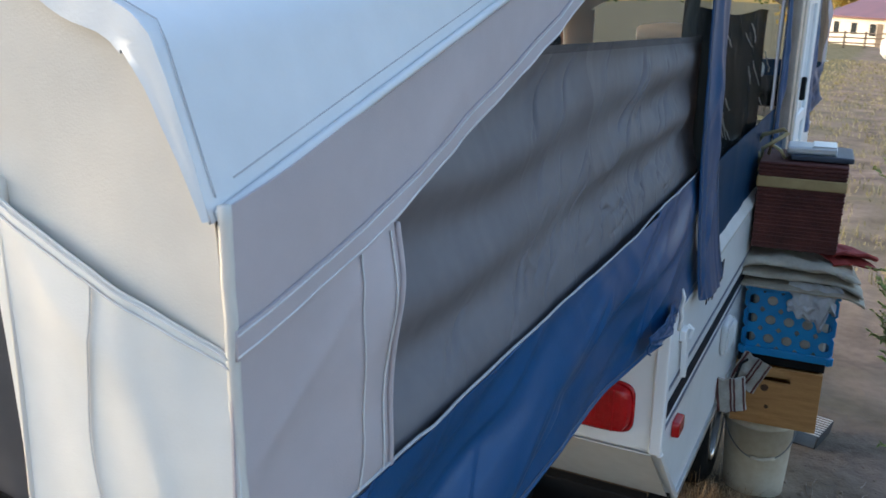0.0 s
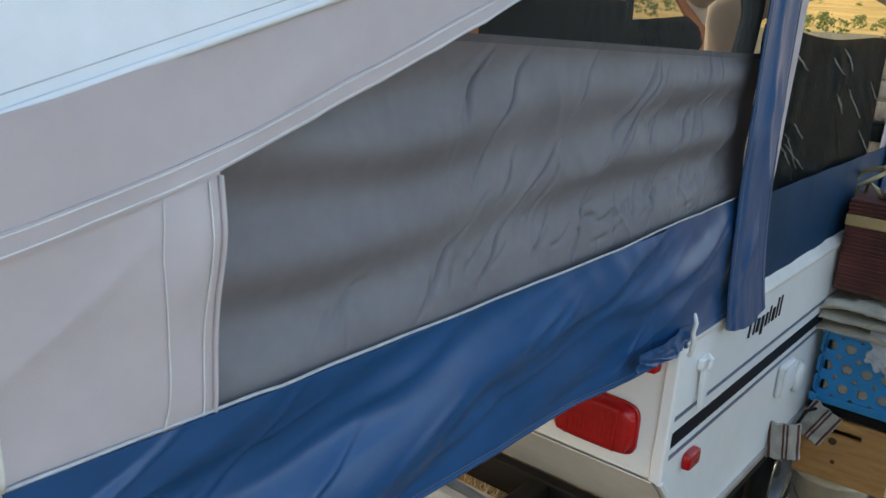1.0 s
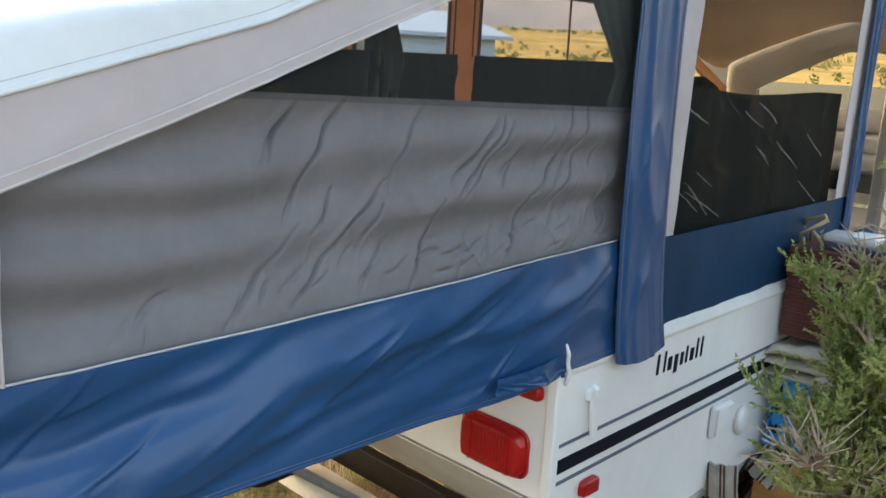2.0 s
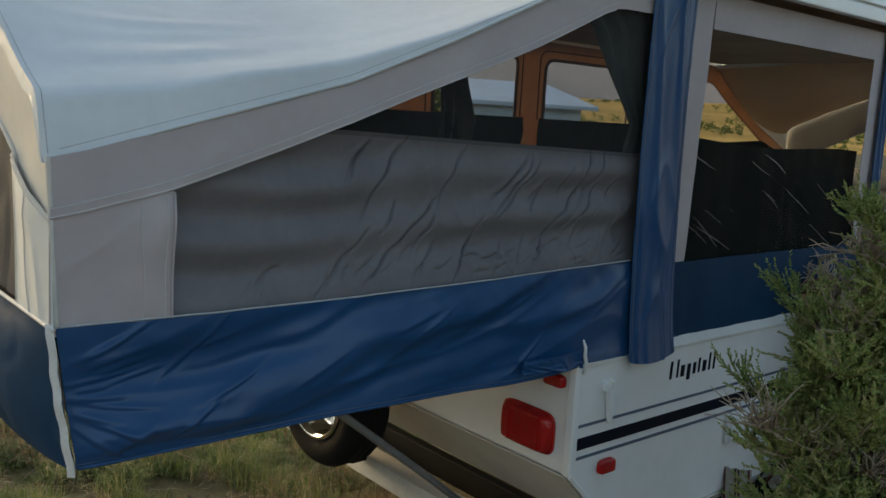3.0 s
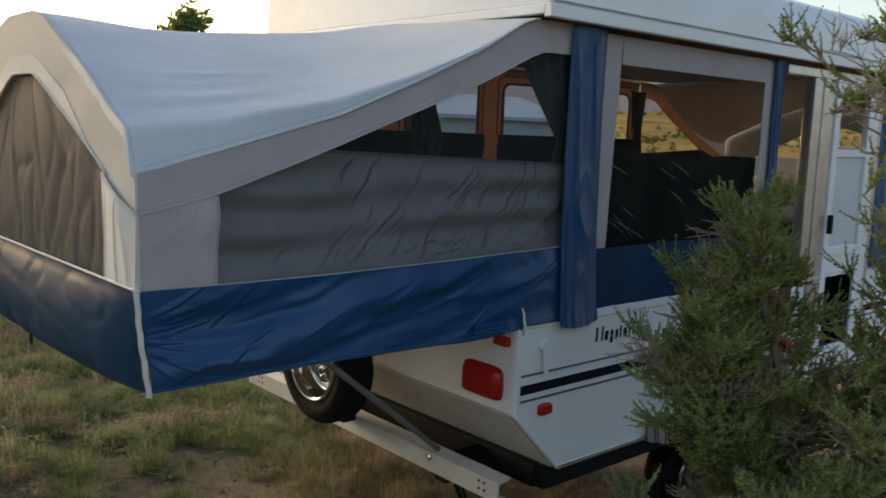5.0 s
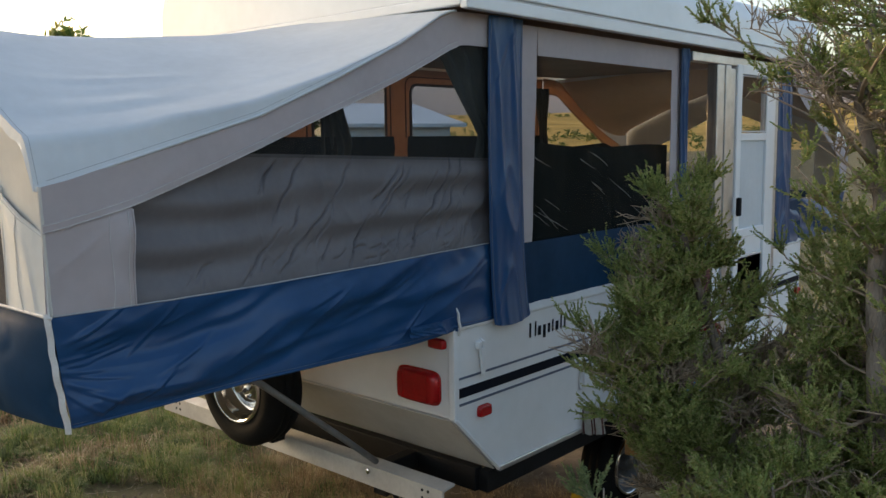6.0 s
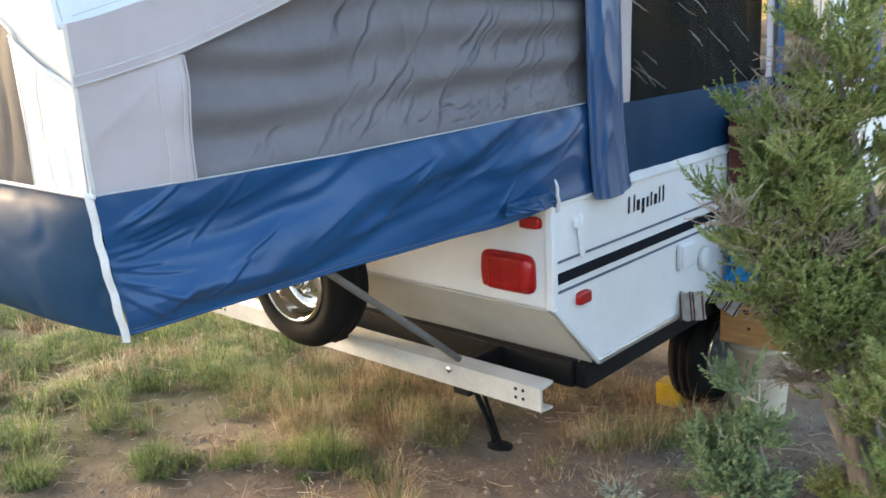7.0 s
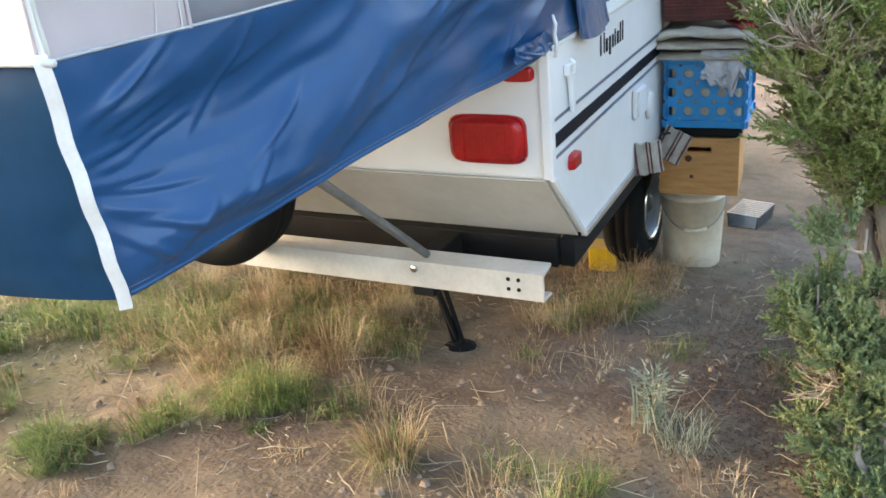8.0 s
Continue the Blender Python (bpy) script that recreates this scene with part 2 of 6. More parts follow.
def grassy(m):
    """Away from the trodden place the soil carries low grass, in patches, darkened to offset too much skylight there.
    """
    t, n = m.node_tree, m.node_tree.nodes
    p = n["Principled BSDF"]
    bare = p.inputs["Base Color"].links[0].from_socket
    tc, sep, ma, no, mul, mix, r2 = (n.new("ShaderNode" + k) for k in ("TexCoord", "SeparateXYZ", "MapRange", "TexNoise", "Math", "Mix", "ValToRGB"))
    t.links.new(tc.outputs["Object"], sep.inputs[0])
    ma.inputs[1].default_value, ma.inputs[2].default_value = -0.9, -3.4
    t.links.new(sep.outputs[0], ma.inputs[0])
    no.inputs["Scale"].default_value, no.inputs["Detail"].default_value = 0.9, 8
    t.links.new(tc.outputs["Object"], no.inputs["Vector"])
    mul.operation = "MULTIPLY_ADD"
    mul.use_clamp = True
    mul.inputs[1].default_value, mul.inputs[2].default_value = 2.2, -0.85
    add = n.new("ShaderNodeMath")
    add.operation = "ADD"
    t.links.new(ma.outputs[0], add.inputs[0])
    t.links.new(no.outputs[0], add.inputs[1])
    t.links.new(add.outputs[0], mul.inputs[0])
    # under-grass tones, darkened to make up for strong skylight on this side
    r2.color_ramp.elements[0].color, r2.color_ramp.elements[1].color = (0.09, 0.082, 0.040, 1), (0.175, 0.15, 0.088, 1)
    r2.color_ramp.elements[0].position, r2.color_ramp.elements[1].position = 0.35, 0.65
    n2 = n.new("ShaderNodeTexNoise")
    n2.inputs["Scale"].default_value, n2.inputs["Detail"].default_value = 3.0, 8
    t.links.new(tc.outputs["Object"], n2.inputs["Vector"])
    t.links.new(n2.outputs[0], r2.inputs[0])
    mix.data_type = "RGBA"
    t.links.new(mul.outputs[0], mix.inputs[0])
    t.links.new(bare, mix.inputs[6])
    t.links.new(r2.outputs[0], mix.inputs[7])
    t.links.new(mix.outputs[2], p.inputs["Base Color"])


grassy(M_DIRT)
M_CLOD = mat("soil_clods", (0.30, 0.235, 0.18), (0.22, 0.17, 0.13), 0.95, bump=0.5, bscale=90, scale=6, spec=0.1)


def build_ground():
    def axis(lo, hi, step, far):
        a, v, s = [], lo, step
        while v < hi:
            a.append(v)
            v += step
        a.append(hi)
        out, s = [], step
        v = hi
        while v < far:
            s *= 1.35
            v += s
            out.append(v)
        neg, s, v = [], step, lo
        while v > -far:
            s *= 1.35
            v -= s
            neg.append(v)
        return neg[::-1] + a + out
    xs, ys = axis(-4.2, 2.0, 0.034, 1500), axis(-2.8, 3.0, 0.034, 1500)
    bm = bmesh.new()
    g = [[bm.verts.new((x, y, ground_z(x, y))) for y in ys] for x in xs]
    for i in range(len(xs) - 1):
        for j in range(len(ys) - 1):
            bm.faces.new((g[i][j], g[i + 1][j], g[i + 1][j + 1], g[i][j + 1]))
    return part("ground", bm, M_DIRT, None, "bare sandy soil with dry grass patches", smooth=True, kind="structure")


build_ground()

# ---- camper trailer ----
LEFT, END = -2.12, 4.00
Z_LOW, Z_FOLD, Z_TOP = 0.585, 0.882, 1.285
camper = thing("camper_trailer", "white pop-up camper trailer with blue and beige canvas ends pulled out", "camper trailer", pose(-1.06, 2.0, 0.0))
BASE[camper] = Matrix.Translation((-1.06, 2.0, 0.0))


def build_body():
    outline = [(0, Z_FOLD), (0.0, Z_TOP - 0.02), (END, Z_TOP - 0.02), (END, Z_FOLD), (END - 0.28, Z_LOW), (0.295, Z_LOW)]
    b = part("body", prism(outline, LEFT, 0.0, "x", 0.006), M_WHITE, camper, "white painted box body with a tapered tail")
    sl = bmesh.new()
    q = [sl.verts.new(p) for p in ((-0.02, -0.002, Z_FOLD - 0.006), (LEFT + 0.02, -0.002, Z_FOLD - 0.006), (LEFT + 0.02, 0.287, Z_LOW - 0.004), (-0.02, 0.287, Z_LOW - 0.004))]
    sl.faces.new(q)
    r = bmesh.ops.extrude_face_region(sl, geom=sl.faces[:])
    bmesh.ops.translate(sl, vec=(0, -0.003, -0.003), verts=[v for v in r["geom"] if isinstance(v, bmesh.types.BMVert)])
    part("tail_panel", sl, M_GREYPAINT, b, "dusty lower tail panel")
    # corner and edge trims
    part("corner_trim", box(-0.028, 0.008, -0.010, 0.022, Z_FOLD - 0.004, Z_TOP, 0.005), M_WHITE, b)
    part("corner_trim", tube([(0.002, 0.0, Z_FOLD), (0.002, 0.293, Z_LOW)], 0.011, 6), M_WHITE, b)
    part("edge_trim", box(-0.012, 0.012, 0.29, END - 0.28, Z_LOW - 0.012, Z_LOW + 0.012, 0.004), M_ALU, b)
    part("top_rail", prism([(-0.050, Z_TOP - 0.022), (0.007, Z_TOP - 0.022), (0.007, Z_TOP - 0.010), (-0.024, Z_TOP + 0.022), (-0.050, Z_TOP + 0.022)], 0.0, END, "y", 0.002), M_GREYPAINT, b, "pale grey sloping top rail")
    part("top_rail", prism([(-0.007, Z_TOP - 0.022), (0.050, Z_TOP - 0.022), (0.050, Z_TOP + 0.022), (0.024, Z_TOP + 0.022), (-0.007, Z_TOP - 0.010)], LEFT + 0.01, -0.052, "x", 0.002), M_GREYPAINT, b)
    # decals down the side
    part("stripe", box(0.0, 0.0035, 0.026, END - 0.02, 0.970, 1.012), M_STRIPE, b, "wide navy stripe")
    part("pinstripe", box(0.0, 0.003, 0.026, END - 0.02, 1.050, 1.060), M_PINSTRIPE, b)
    part("pinstripe", box(0.0, 0.003, 0.026, END - 0.02, 0.934, 0.945), M_PINSTRIPE, b)
    return b


body = build_body()


# lines of the pulled-out end, as (y, z) along its side
ROOF_LINE = [(-1.66, 1.942), (-1.36, 2.027), (-0.93, 2.149), (-0.58, 2.291), (-0.27, 2.430), (-0.035, 2.559), (0.05, 2.585), (0.40, 2.59)]
PANE_TOP = [(-1.40, 1.884), (-1.15, 1.965), (-0.68, 2.141), (-0.26, 2.298), (0.075, 2.451), (0.30, 2.454)]
SKIRT_TOP = [(-1.66, 1.584), (-1.38, 1.579), (-0.94, 1.578), (-0.42, 1.589), (0.30, 1.607)]
SKIRT_LOW = [(-1.66, 1.260), (-1.0, 1.264), (-0.30, 1.250), (-0.06, 1.268), (0.0, 1.284), (0.30, 1.282)]
CURTAIN_TOP = [(-1.40, 2.040), (-0.95, 2.026), (0.30, 1.982)]


def rear_place(x, y, z):
    return Vector((x, y, z))


def tucked(place):
    """The lower outer corner of the skirt is drawn in."""
    def f(x, y, z):
        k = max(0.0, 1 - (y + 1.64) / 0.25) ** 2 * min(1.0, max(0.0, (1.60 - z) / 0.34))
        return place(x, y + 0.045 * k, z)
    return f


def front_place(x, y, z):
    return Vector((x, END - 0.14 - 0.73 * y, z))


def between(lo, hi, y0, y1, x, place, wave, nu, nv, sgn=1.0):
    """A side panel between two lines, from y0 to y1, with its own folds."""
    def f(u, v):
        y = y0 + (y1 - y0) * u
        a, b = smooth_line(lo, y, 0.05), smooth_line(hi, y, 0.08)
        z = a + (max(b, a + 0.004) - a) * v
        return place(x + sgn * wave(y, z, u, v), y, z)
    return sheet(f, nu, nv)


def soft_wave(y, z, u, v):
    return 0.010 * nz(y * 2.2, z * 2.2, 4.0) + 0.004 * nz(y * 9, z * 5, 9.0) + 0.004 * ridged(y * 2.0 + z, z * 3 - y, 2.0)


PLEATS = []
_r = random.Random(31)
for _i in range(13):    # long drawn folds
    PLEATS.append((-1.50 + 1.7 * _r.random(), _r.uniform(1.28, 1.57), _r.uniform(0.26, 0.60), _r.uniform(0.10, 0.30), _r.uniform(0.005, 0.013), _r.uniform(0.018, 0.040)))
for _i in range(12):    # short sharp ones
    PLEATS.append((-1.55 + 1.75 * _r.random(), _r.uniform(1.28, 1.56), _r.uniform(0.06, 0.16), _r.uniform(0.05, 0.75), _r.uniform(0.003, 0.006), _r.uniform(0.004, 0.008)))
for _i in range(12):    # wrinkles that fan out from the tied corner
    PLEATS.append((-1.575 + 0.10 * _r.random(), 1.29 + 0.27 * (_i + 0.5) / 12, _r.uniform(0.05, 0.13), -0.55 + 1.0 * _i / 11, _r.uniform(0.004, 0.007), _r.uniform(0.004, 0.007)))


def pleats(y, z):
    """Long slanting creases that run down towards the outer corner."""
    out = 0.0
    for cy, cz, ln, a, deep, wide in PLEATS:
        dy, dz = y - cy, z - cz
        if abs(dy) > 0.6 or abs(dz) > 0.26:
            continue
        s = dy * math.cos(a) + dz * math.sin(a)
        if abs(s) < ln:
            d = -dy * math.sin(a) + dz * math.cos(a) - 0.4 * s * s
            q = d / wide + 0.25 * math.sin(s * 21 + cy * 40)
            out += deep * (1 - (s / ln) ** 2) * (math.exp(-(q / (1.5 if q > 0 else 0.8)) ** 2) - 0.35 * math.exp(-((q + 2.0) / 1.1) ** 2))
    return out


def skirt_wave(y, z, u, v):
    a, b = y * 0.94 + (z - 1.4) * 0.30, (z - 1.4) * 0.94 - y * 0.20
    hang = 0.014 * (1 - v) * math.sin(math.pi * min(1, max(0, (y + 1.66) / 1.5))) ** 0.5 - 0.026 * (1 - v)
    warp = 0.5 * nz(a * 1.2, b * 2, 7.0)
    fold = 0.052 * nz(a * 0.8 + 3, b * 6.5 + warp, 1.0) + 0.011 * ridged(a * 0.8, b * 4.2 + warp, 5.0) + 0.005 * sharp(a * 1.2, b * 5 + warp, 11.0, 6.0) + 0.003 * nz(a * 4.0, b * 13, 8.0)
    gather = 0.0035 * nz(y * 14 + z * 9, z * 2.5, 3.0) * math.exp(-((v - 0.90) / 0.13) ** 2)
    fold *= min(1.0, 0.15 + max(0, y + 1.645) * 5)
    over = min(1.0, max(0.0, (y + 0.45) / 0.42))
    over = 0.058 * over * over * (3 - 2 * over) * (1 - v) ** 1.3 * (1.0 if z < 1.6 else 0.0)
    return 0.002 + hang + over + fold * (1 - 0.6 * min(1.0, over * 25)) * (0.20 + 0.80 * math.sin(math.pi * min(1, v * 0.94 + 0.06))) + gather + pleats(y, z) * min(1.0, v * 8 + 0.2)


def corner_lean(y, z):
    """The canvas leans out a little towards the outer corner."""
    return 0.05 * (z - 1.59) * min(1.0, max(0.0, (-1.2 - y) / 0.44))


CREASES = []
_r = random.Random(77)
for _i in range(28):    # slanting creases, most of them towards the camper
    CREASES.append((-0.95 + 1.22 * _r.random() ** 0.8, _r.uniform(1.64, 1.96), _r.uniform(0.05, 0.16), _r.uniform(0.75, 1.10), _r.uniform(0.007, 0.018), _r.uniform(-0.9, 0.9)))
for _i in range(44):    # crumples along the lower seam
    CREASES.append((-1.25 + 1.50 * _r.random() ** 0.7, _r.uniform(1.60, 1.69), _r.uniform(0.02, 0.055), _r.uniform(0.15, 1.1), _r.uniform(0.004, 0.010), _r.uniform(-3, 3)))


def curtain_wave(y, z, u, v):
    base = line(SKIRT_TOP, y)
    h = z - base
    roll = 0.0115 * math.cos(math.tau * (h - 0.045 + 0.035 * nz(y * 1.3, 3.0, 1.0) + 0.014 * nz(y * 4, z * 4, 2.0)) / 0.138) * (0.75 + 0.7 * nz(y * 1.1, z * 3, 7.0))
    drape = 0.012 * nz(y * 0.7, z * 8.0, 2.0) + 0.012 * nz(y * 1.6 - z * 1.6, z * 1.6 + y, 6.0)
    p, q = y * 0.80 - (z - 1.6) * 0.60, (z - 1.6) * 0.80 + y * 0.60
    busy = min(1.0, max(0.12, (y + 1.15) / 0.5))
    bend = 0.25 * nz(q * 3.0, p * 3.0, 4.0)
    soft = busy * (0.009 * ridged(p * 2.4 + bend, q * 1.1, 12.0) + 0.004 * nz(p * 6 + bend, q * 1.6, 5.0))
    cut = 0.0
    for cy, cz, ln, a, deep, bow in CREASES:
        dy, dz = y - cy, z - cz
        if abs(dy) > 0.2 or abs(dz) > 0.2:
            continue
        s = dy * math.cos(a) + dz * math.sin(a)
        if abs(s) > ln:
            continue
        d = -dy * math.sin(a) + dz * math.cos(a) + bow * s * s + 0.003 * math.sin(s * 60 + cy * 30)
        f = (1 - (s / ln) ** 2)
        cut += deep * f * (math.exp(-(d / 0.0042) ** 2) - 0.30 * math.exp(-((d - 0.014) / 0.011) ** 2))
    low = (1 - v) ** 1.5
    small = low * busy * (0.006 * nz(p * 13, q * 6, 5.0) + 0.007 * sharp(p * 7 + q * 4, q * 5, 1.5, 9.0)) + 0.0008 * nz(y * 30, z * 12, 1.0)
    sewn = math.exp(-(max(0.0, h) / 0.045) ** 2)
    return (roll + drape - cut + soft + small) * min(1.0, max(0.15, (0.41 - y) * 5)) * (1 - 0.72 * sewn) + 0.020 * sewn - 0.30 * max(0.0, base - 0.006 - z)


def end_side(place, x, sgn, near, inner):
    """One side of a pulled-out bed end: skirt, canvas, curtain, screen."""
    k = 1 if near else 3
    canvas = M_BEIGE if not inner else M_INNER
    part("skirt", between(SKIRT_LOW, [(y, z + 0.005) for y, z in SKIRT_TOP], -1.645, 0.36, x, tucked(place), skirt_wave, 360 // k, 80 // k, sgn), M_BLUE, camper, "creased blue vinyl skirt hanging below the bed", True, 0.003)
    seam = [(-1.66, 1.822), (-1.40, 1.880)]
    def panel_wave(y, z, u, v):
        free = (1 - v ** 4) * min(1.0, max(0.0, v - 0.04) * 4)
        roll = 0.020 * math.exp(-((u - 0.84 + 0.08 * math.sin(z * 16)) / 0.20) ** 2) * (0.8 + 0.5 * math.sin(z * 21 + 1.0))
        return 0.002 + corner_lean(y, z) + soft_wave(y, z, u, v) * min(1, 6 * u) + (0.006 * nz(y * 9, z * 3, 2.5) + roll) * min(1.0, 4 * u) ** 0.5 * free
    panel_low = [(y, z - 0.014) for y, z in SKIRT_TOP]
    part("side_panel", between(panel_low, seam, -1.656, -1.39, x, place, panel_wave, 44 // k, 40 // k, sgn), canvas, camper, "beige canvas panel", True, 0.002)
    part("upper_band", between(seam + PANE_TOP[1:], ROOF_LINE, -1.656, 0.36, x, place, lambda y, z, u, v: 0.004 + corner_lean(y, z) + soft_wave(y, z, u, v) * min(1, 12 * u), 100 // k, 14 // k, sgn), canvas, camper, "beige canvas band", True, 0.002)
    low_pane = [(y, min(z, line(PANE_TOP, y) + 0.015)) for y, z in ((-1.41 + 1.71 * i / 60, line(CURTAIN_TOP, -1.41 + 1.71 * i / 60)) for i in range(61))]
    bare = not near and not inner
    if bare:
        low_pane = SKIRT_TOP
    else:
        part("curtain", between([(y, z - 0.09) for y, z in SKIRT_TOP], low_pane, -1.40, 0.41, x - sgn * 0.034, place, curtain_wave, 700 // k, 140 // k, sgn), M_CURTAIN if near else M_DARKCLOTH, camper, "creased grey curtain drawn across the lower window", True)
    part("screen", between([(y, z - 0.012) for y, z in low_pane], [(y, z + 0.012) for y, z in PANE_TOP], -1.40, 0.36, x - sgn * 0.006, place, lambda y, z, u, v: 0.003 * nz(y * 3, z * 3), 40 // k, 14 // k, sgn), M_SCREEN, camper, "dark insect screen")
    # stitched edges
    def hem(pts, r, off=0.006, mat_=M_SEAM):
        part("seam", tube([place(x + sgn * (off + corner_lean(y, z) + soft_wave(y, z, 0, 0) * min(1, (y + 1.64) * 6)), y, z) for y, z in pts], r, 6), mat_, camper, smooth=True)
    if near:
        hem([(-1.64 + 1.9 * i / 60, smooth_line(SKIRT_TOP, -1.64 + 1.9 * i / 60, 0.05) + 0.008) for i in range(61)], 0.0024, 0.006, M_STITCH)
        lower = seam + PANE_TOP[1:]
        def hem_at(u, v, lift=0.0):
            y = -1.655 + 1.73 * u
            z = smooth_line(lower, y, 0.05) - 0.004 + 0.026 * v
            return place(x + sgn * (0.0075 + lift + corner_lean(y, z) + soft_wave(y, z, 0, 0) * min(1, 12 * (y + 1.656) / 2.016) + 0.0015 * nz(y * 25, v, 3.0)), y, z)
        part("hem", sheet(hem_at, 160, 3), M_BEIGE, camper, "folded beige hem over the window", True, 0.003)
        for v_ in (0.14, 0.86):
            part("seam", tube([hem_at(i / 90, v_, 0.002) for i in range(91)], 0.0011, 4), M_SEAM, camper, smooth=True)
        def panel_at(y, v):
            z = smooth_line(panel_low, y, 0.05) + (smooth_line(seam, y, 0.08) - smooth_line(panel_low, y, 0.05)) * v
            return place(x + sgn * (0.003 + panel_wave(y, z, (y + 1.656) / 0.266, v)), y, z)
        part("hem", tube([panel_at(-1.391, 0.04 + 0.95 * i / 30) for i in range(31)], 0.0035, 6), M_BEIGE, camper, smooth=True)
        part("seam", tube([panel_at(-1.408, 0.04 + 0.94 * i / 30) for i in range(31)], 0.0012, 4), M_SEAM, camper, smooth=True)
        part("seam", tube([panel_at(-1.462 + 0.006 * math.sin(i / 5), 0.04 + 0.94 * i / 30) for i in range(31)], 0.0011, 4), M_SEAM, camper, smooth=True)
        low = [(-1.64 + 1.98 * i / 90, smooth_line(SKIRT_LOW, -1.64 + 1.98 * i / 90, 0.05)) for i in range(91)]
        part("seam", tube([tucked(place)(x + skirt_wave(y, z, 0, 0.0), y, z) for y, z in low], 0.0045, 6), M_BLUE, camper, smooth=True)
        part("seam", tube([tucked(place)(x + 0.0025 + skirt_wave(y, z, 0, 0.03), y, z + 0.010) for y, z in low], 0.0012, 4), M_PINSTRIPE, camper, smooth=True)


END_TOP = [(-2.18, 2.10), (-2.10, 2.16), (-1.74, 2.325), (-1.36, 2.455), (-1.22, 2.487), (-0.92, 2.487), (-0.80, 2.455), (-0.42, 2.265), (-0.165, 2.125), (-0.064, 2.080), (0.0, 2.055)]


def ridge_z(x, t):
    """Roof cloth across the width at t, from 0 at the outer edge to 1 at the hard roof."""
    outer = smooth_line(END_TOP, x, 0.04)
    side = line(ROOF_LINE, -1.66 + 1.72 * t)
    mid = 2.487 + (2.63 - 2.487) * t ** 1.6 - 0.045 * math.sin(math.pi * t)
    k = min(1.0, (0.0 - x) / 0.95) if x > -1.06 else min(1.0, (x - LEFT) / 0.95)
    k = max(0.0, k)
    drape = side + 0.13 * (1 - t) ** 2 + (mid - side - 0.13 * (1 - t) ** 2) * (k ** (1.0 + 0.5 * t * (1 - t)))
    blend = max(0.0, 1 - t * 4.0)
    return drape * (1 - blend) + outer * blend


def end_roof(place, near):
    k = 1 if near else 2
    def f(u, v):
        # v runs over the width, hem to hem
        t = u
        y = -1.665 + 1.725 * t
        s = line(ROOF_LINE, y)
        shoulder = -0.018 - 0.046 * (1 - t) ** 3
        if v < 0.06:
            q = v / 0.06
            x, z = -0.018 + (shoulder + 0.018) * q, s - 0.006 + (ridge_z(shoulder, t) - s + 0.006) * q
        elif v > 0.94:
            q = (1 - v) / 0.06
            x, z = LEFT - 0.012, s - 0.006 + (ridge_z(LEFT, t) - s + 0.006) * q
        else:
            q = (v - 0.06) / 0.88
            x = shoulder + (LEFT - 0.012 - shoulder) * q
            z = ridge_z(min(0, x), t)
        sag = 0.008 * nz(x * 2.0, y * 2.0, 5.0) + 0.020 * max(0, 1 - abs(x + 0.24) / 0.3) * max(0, 1 - abs(y + 1.25) / 0.4) * nz(y * 2 + x, x * 15, 8.0) + 0.003 * math.exp(-((x + 0.25) / 0.35) ** 2) * nz(y * 3 + x, x * 14 - y * 2, 2.0)
        return place(x, y, z + sag * min(1, 4 * (v - 0) * (1 - v) * 4))
    ob = part("roof_cloth", sheet(f, 90 // k, 110 // k), M_ROOF, camper, "white coated roof cloth stretched over a bow", True, 0.003)
    part("roof_lining", sheet(lambda u, v: f(0.03 + 0.94 * u, 0.05 + 0.90 * v) - Vector((0, 0, 0.010)), 40 // k, 50 // k), M_LINING, ob, "tan lining under the roof cloth", True)
    if near:
        pts = [place(-0.014, -1.66 + 1.70 * i / 60, line(ROOF_LINE, -1.66 + 1.70 * i / 60)) for i in range(61)]
        part("hem", tube(pts, 0.005, 6), M_ROOF, ob, smooth=True)
        part("stitching", tube([f(0.02 + 0.96 * i / 60, 0.06 * min(0.9, 0.020 / max(0.020, f(0.02 + 0.96 * i / 60, 0.06).z - f(0.02 + 0.96 * i / 60, 0.0).z))) + Vector((0.001, 0, 0.0005)) for i in range(61)], 0.0011, 4), M_STITCH, ob, smooth=True)
        part("stitching", tube([f(0.006, 0.006 + 0.95 * i / 120) + Vector((0.0025, 0.0, 0.003)) for i in range(121)], 0.0007, 4), M_STITCH, ob, smooth=True)
    return ob


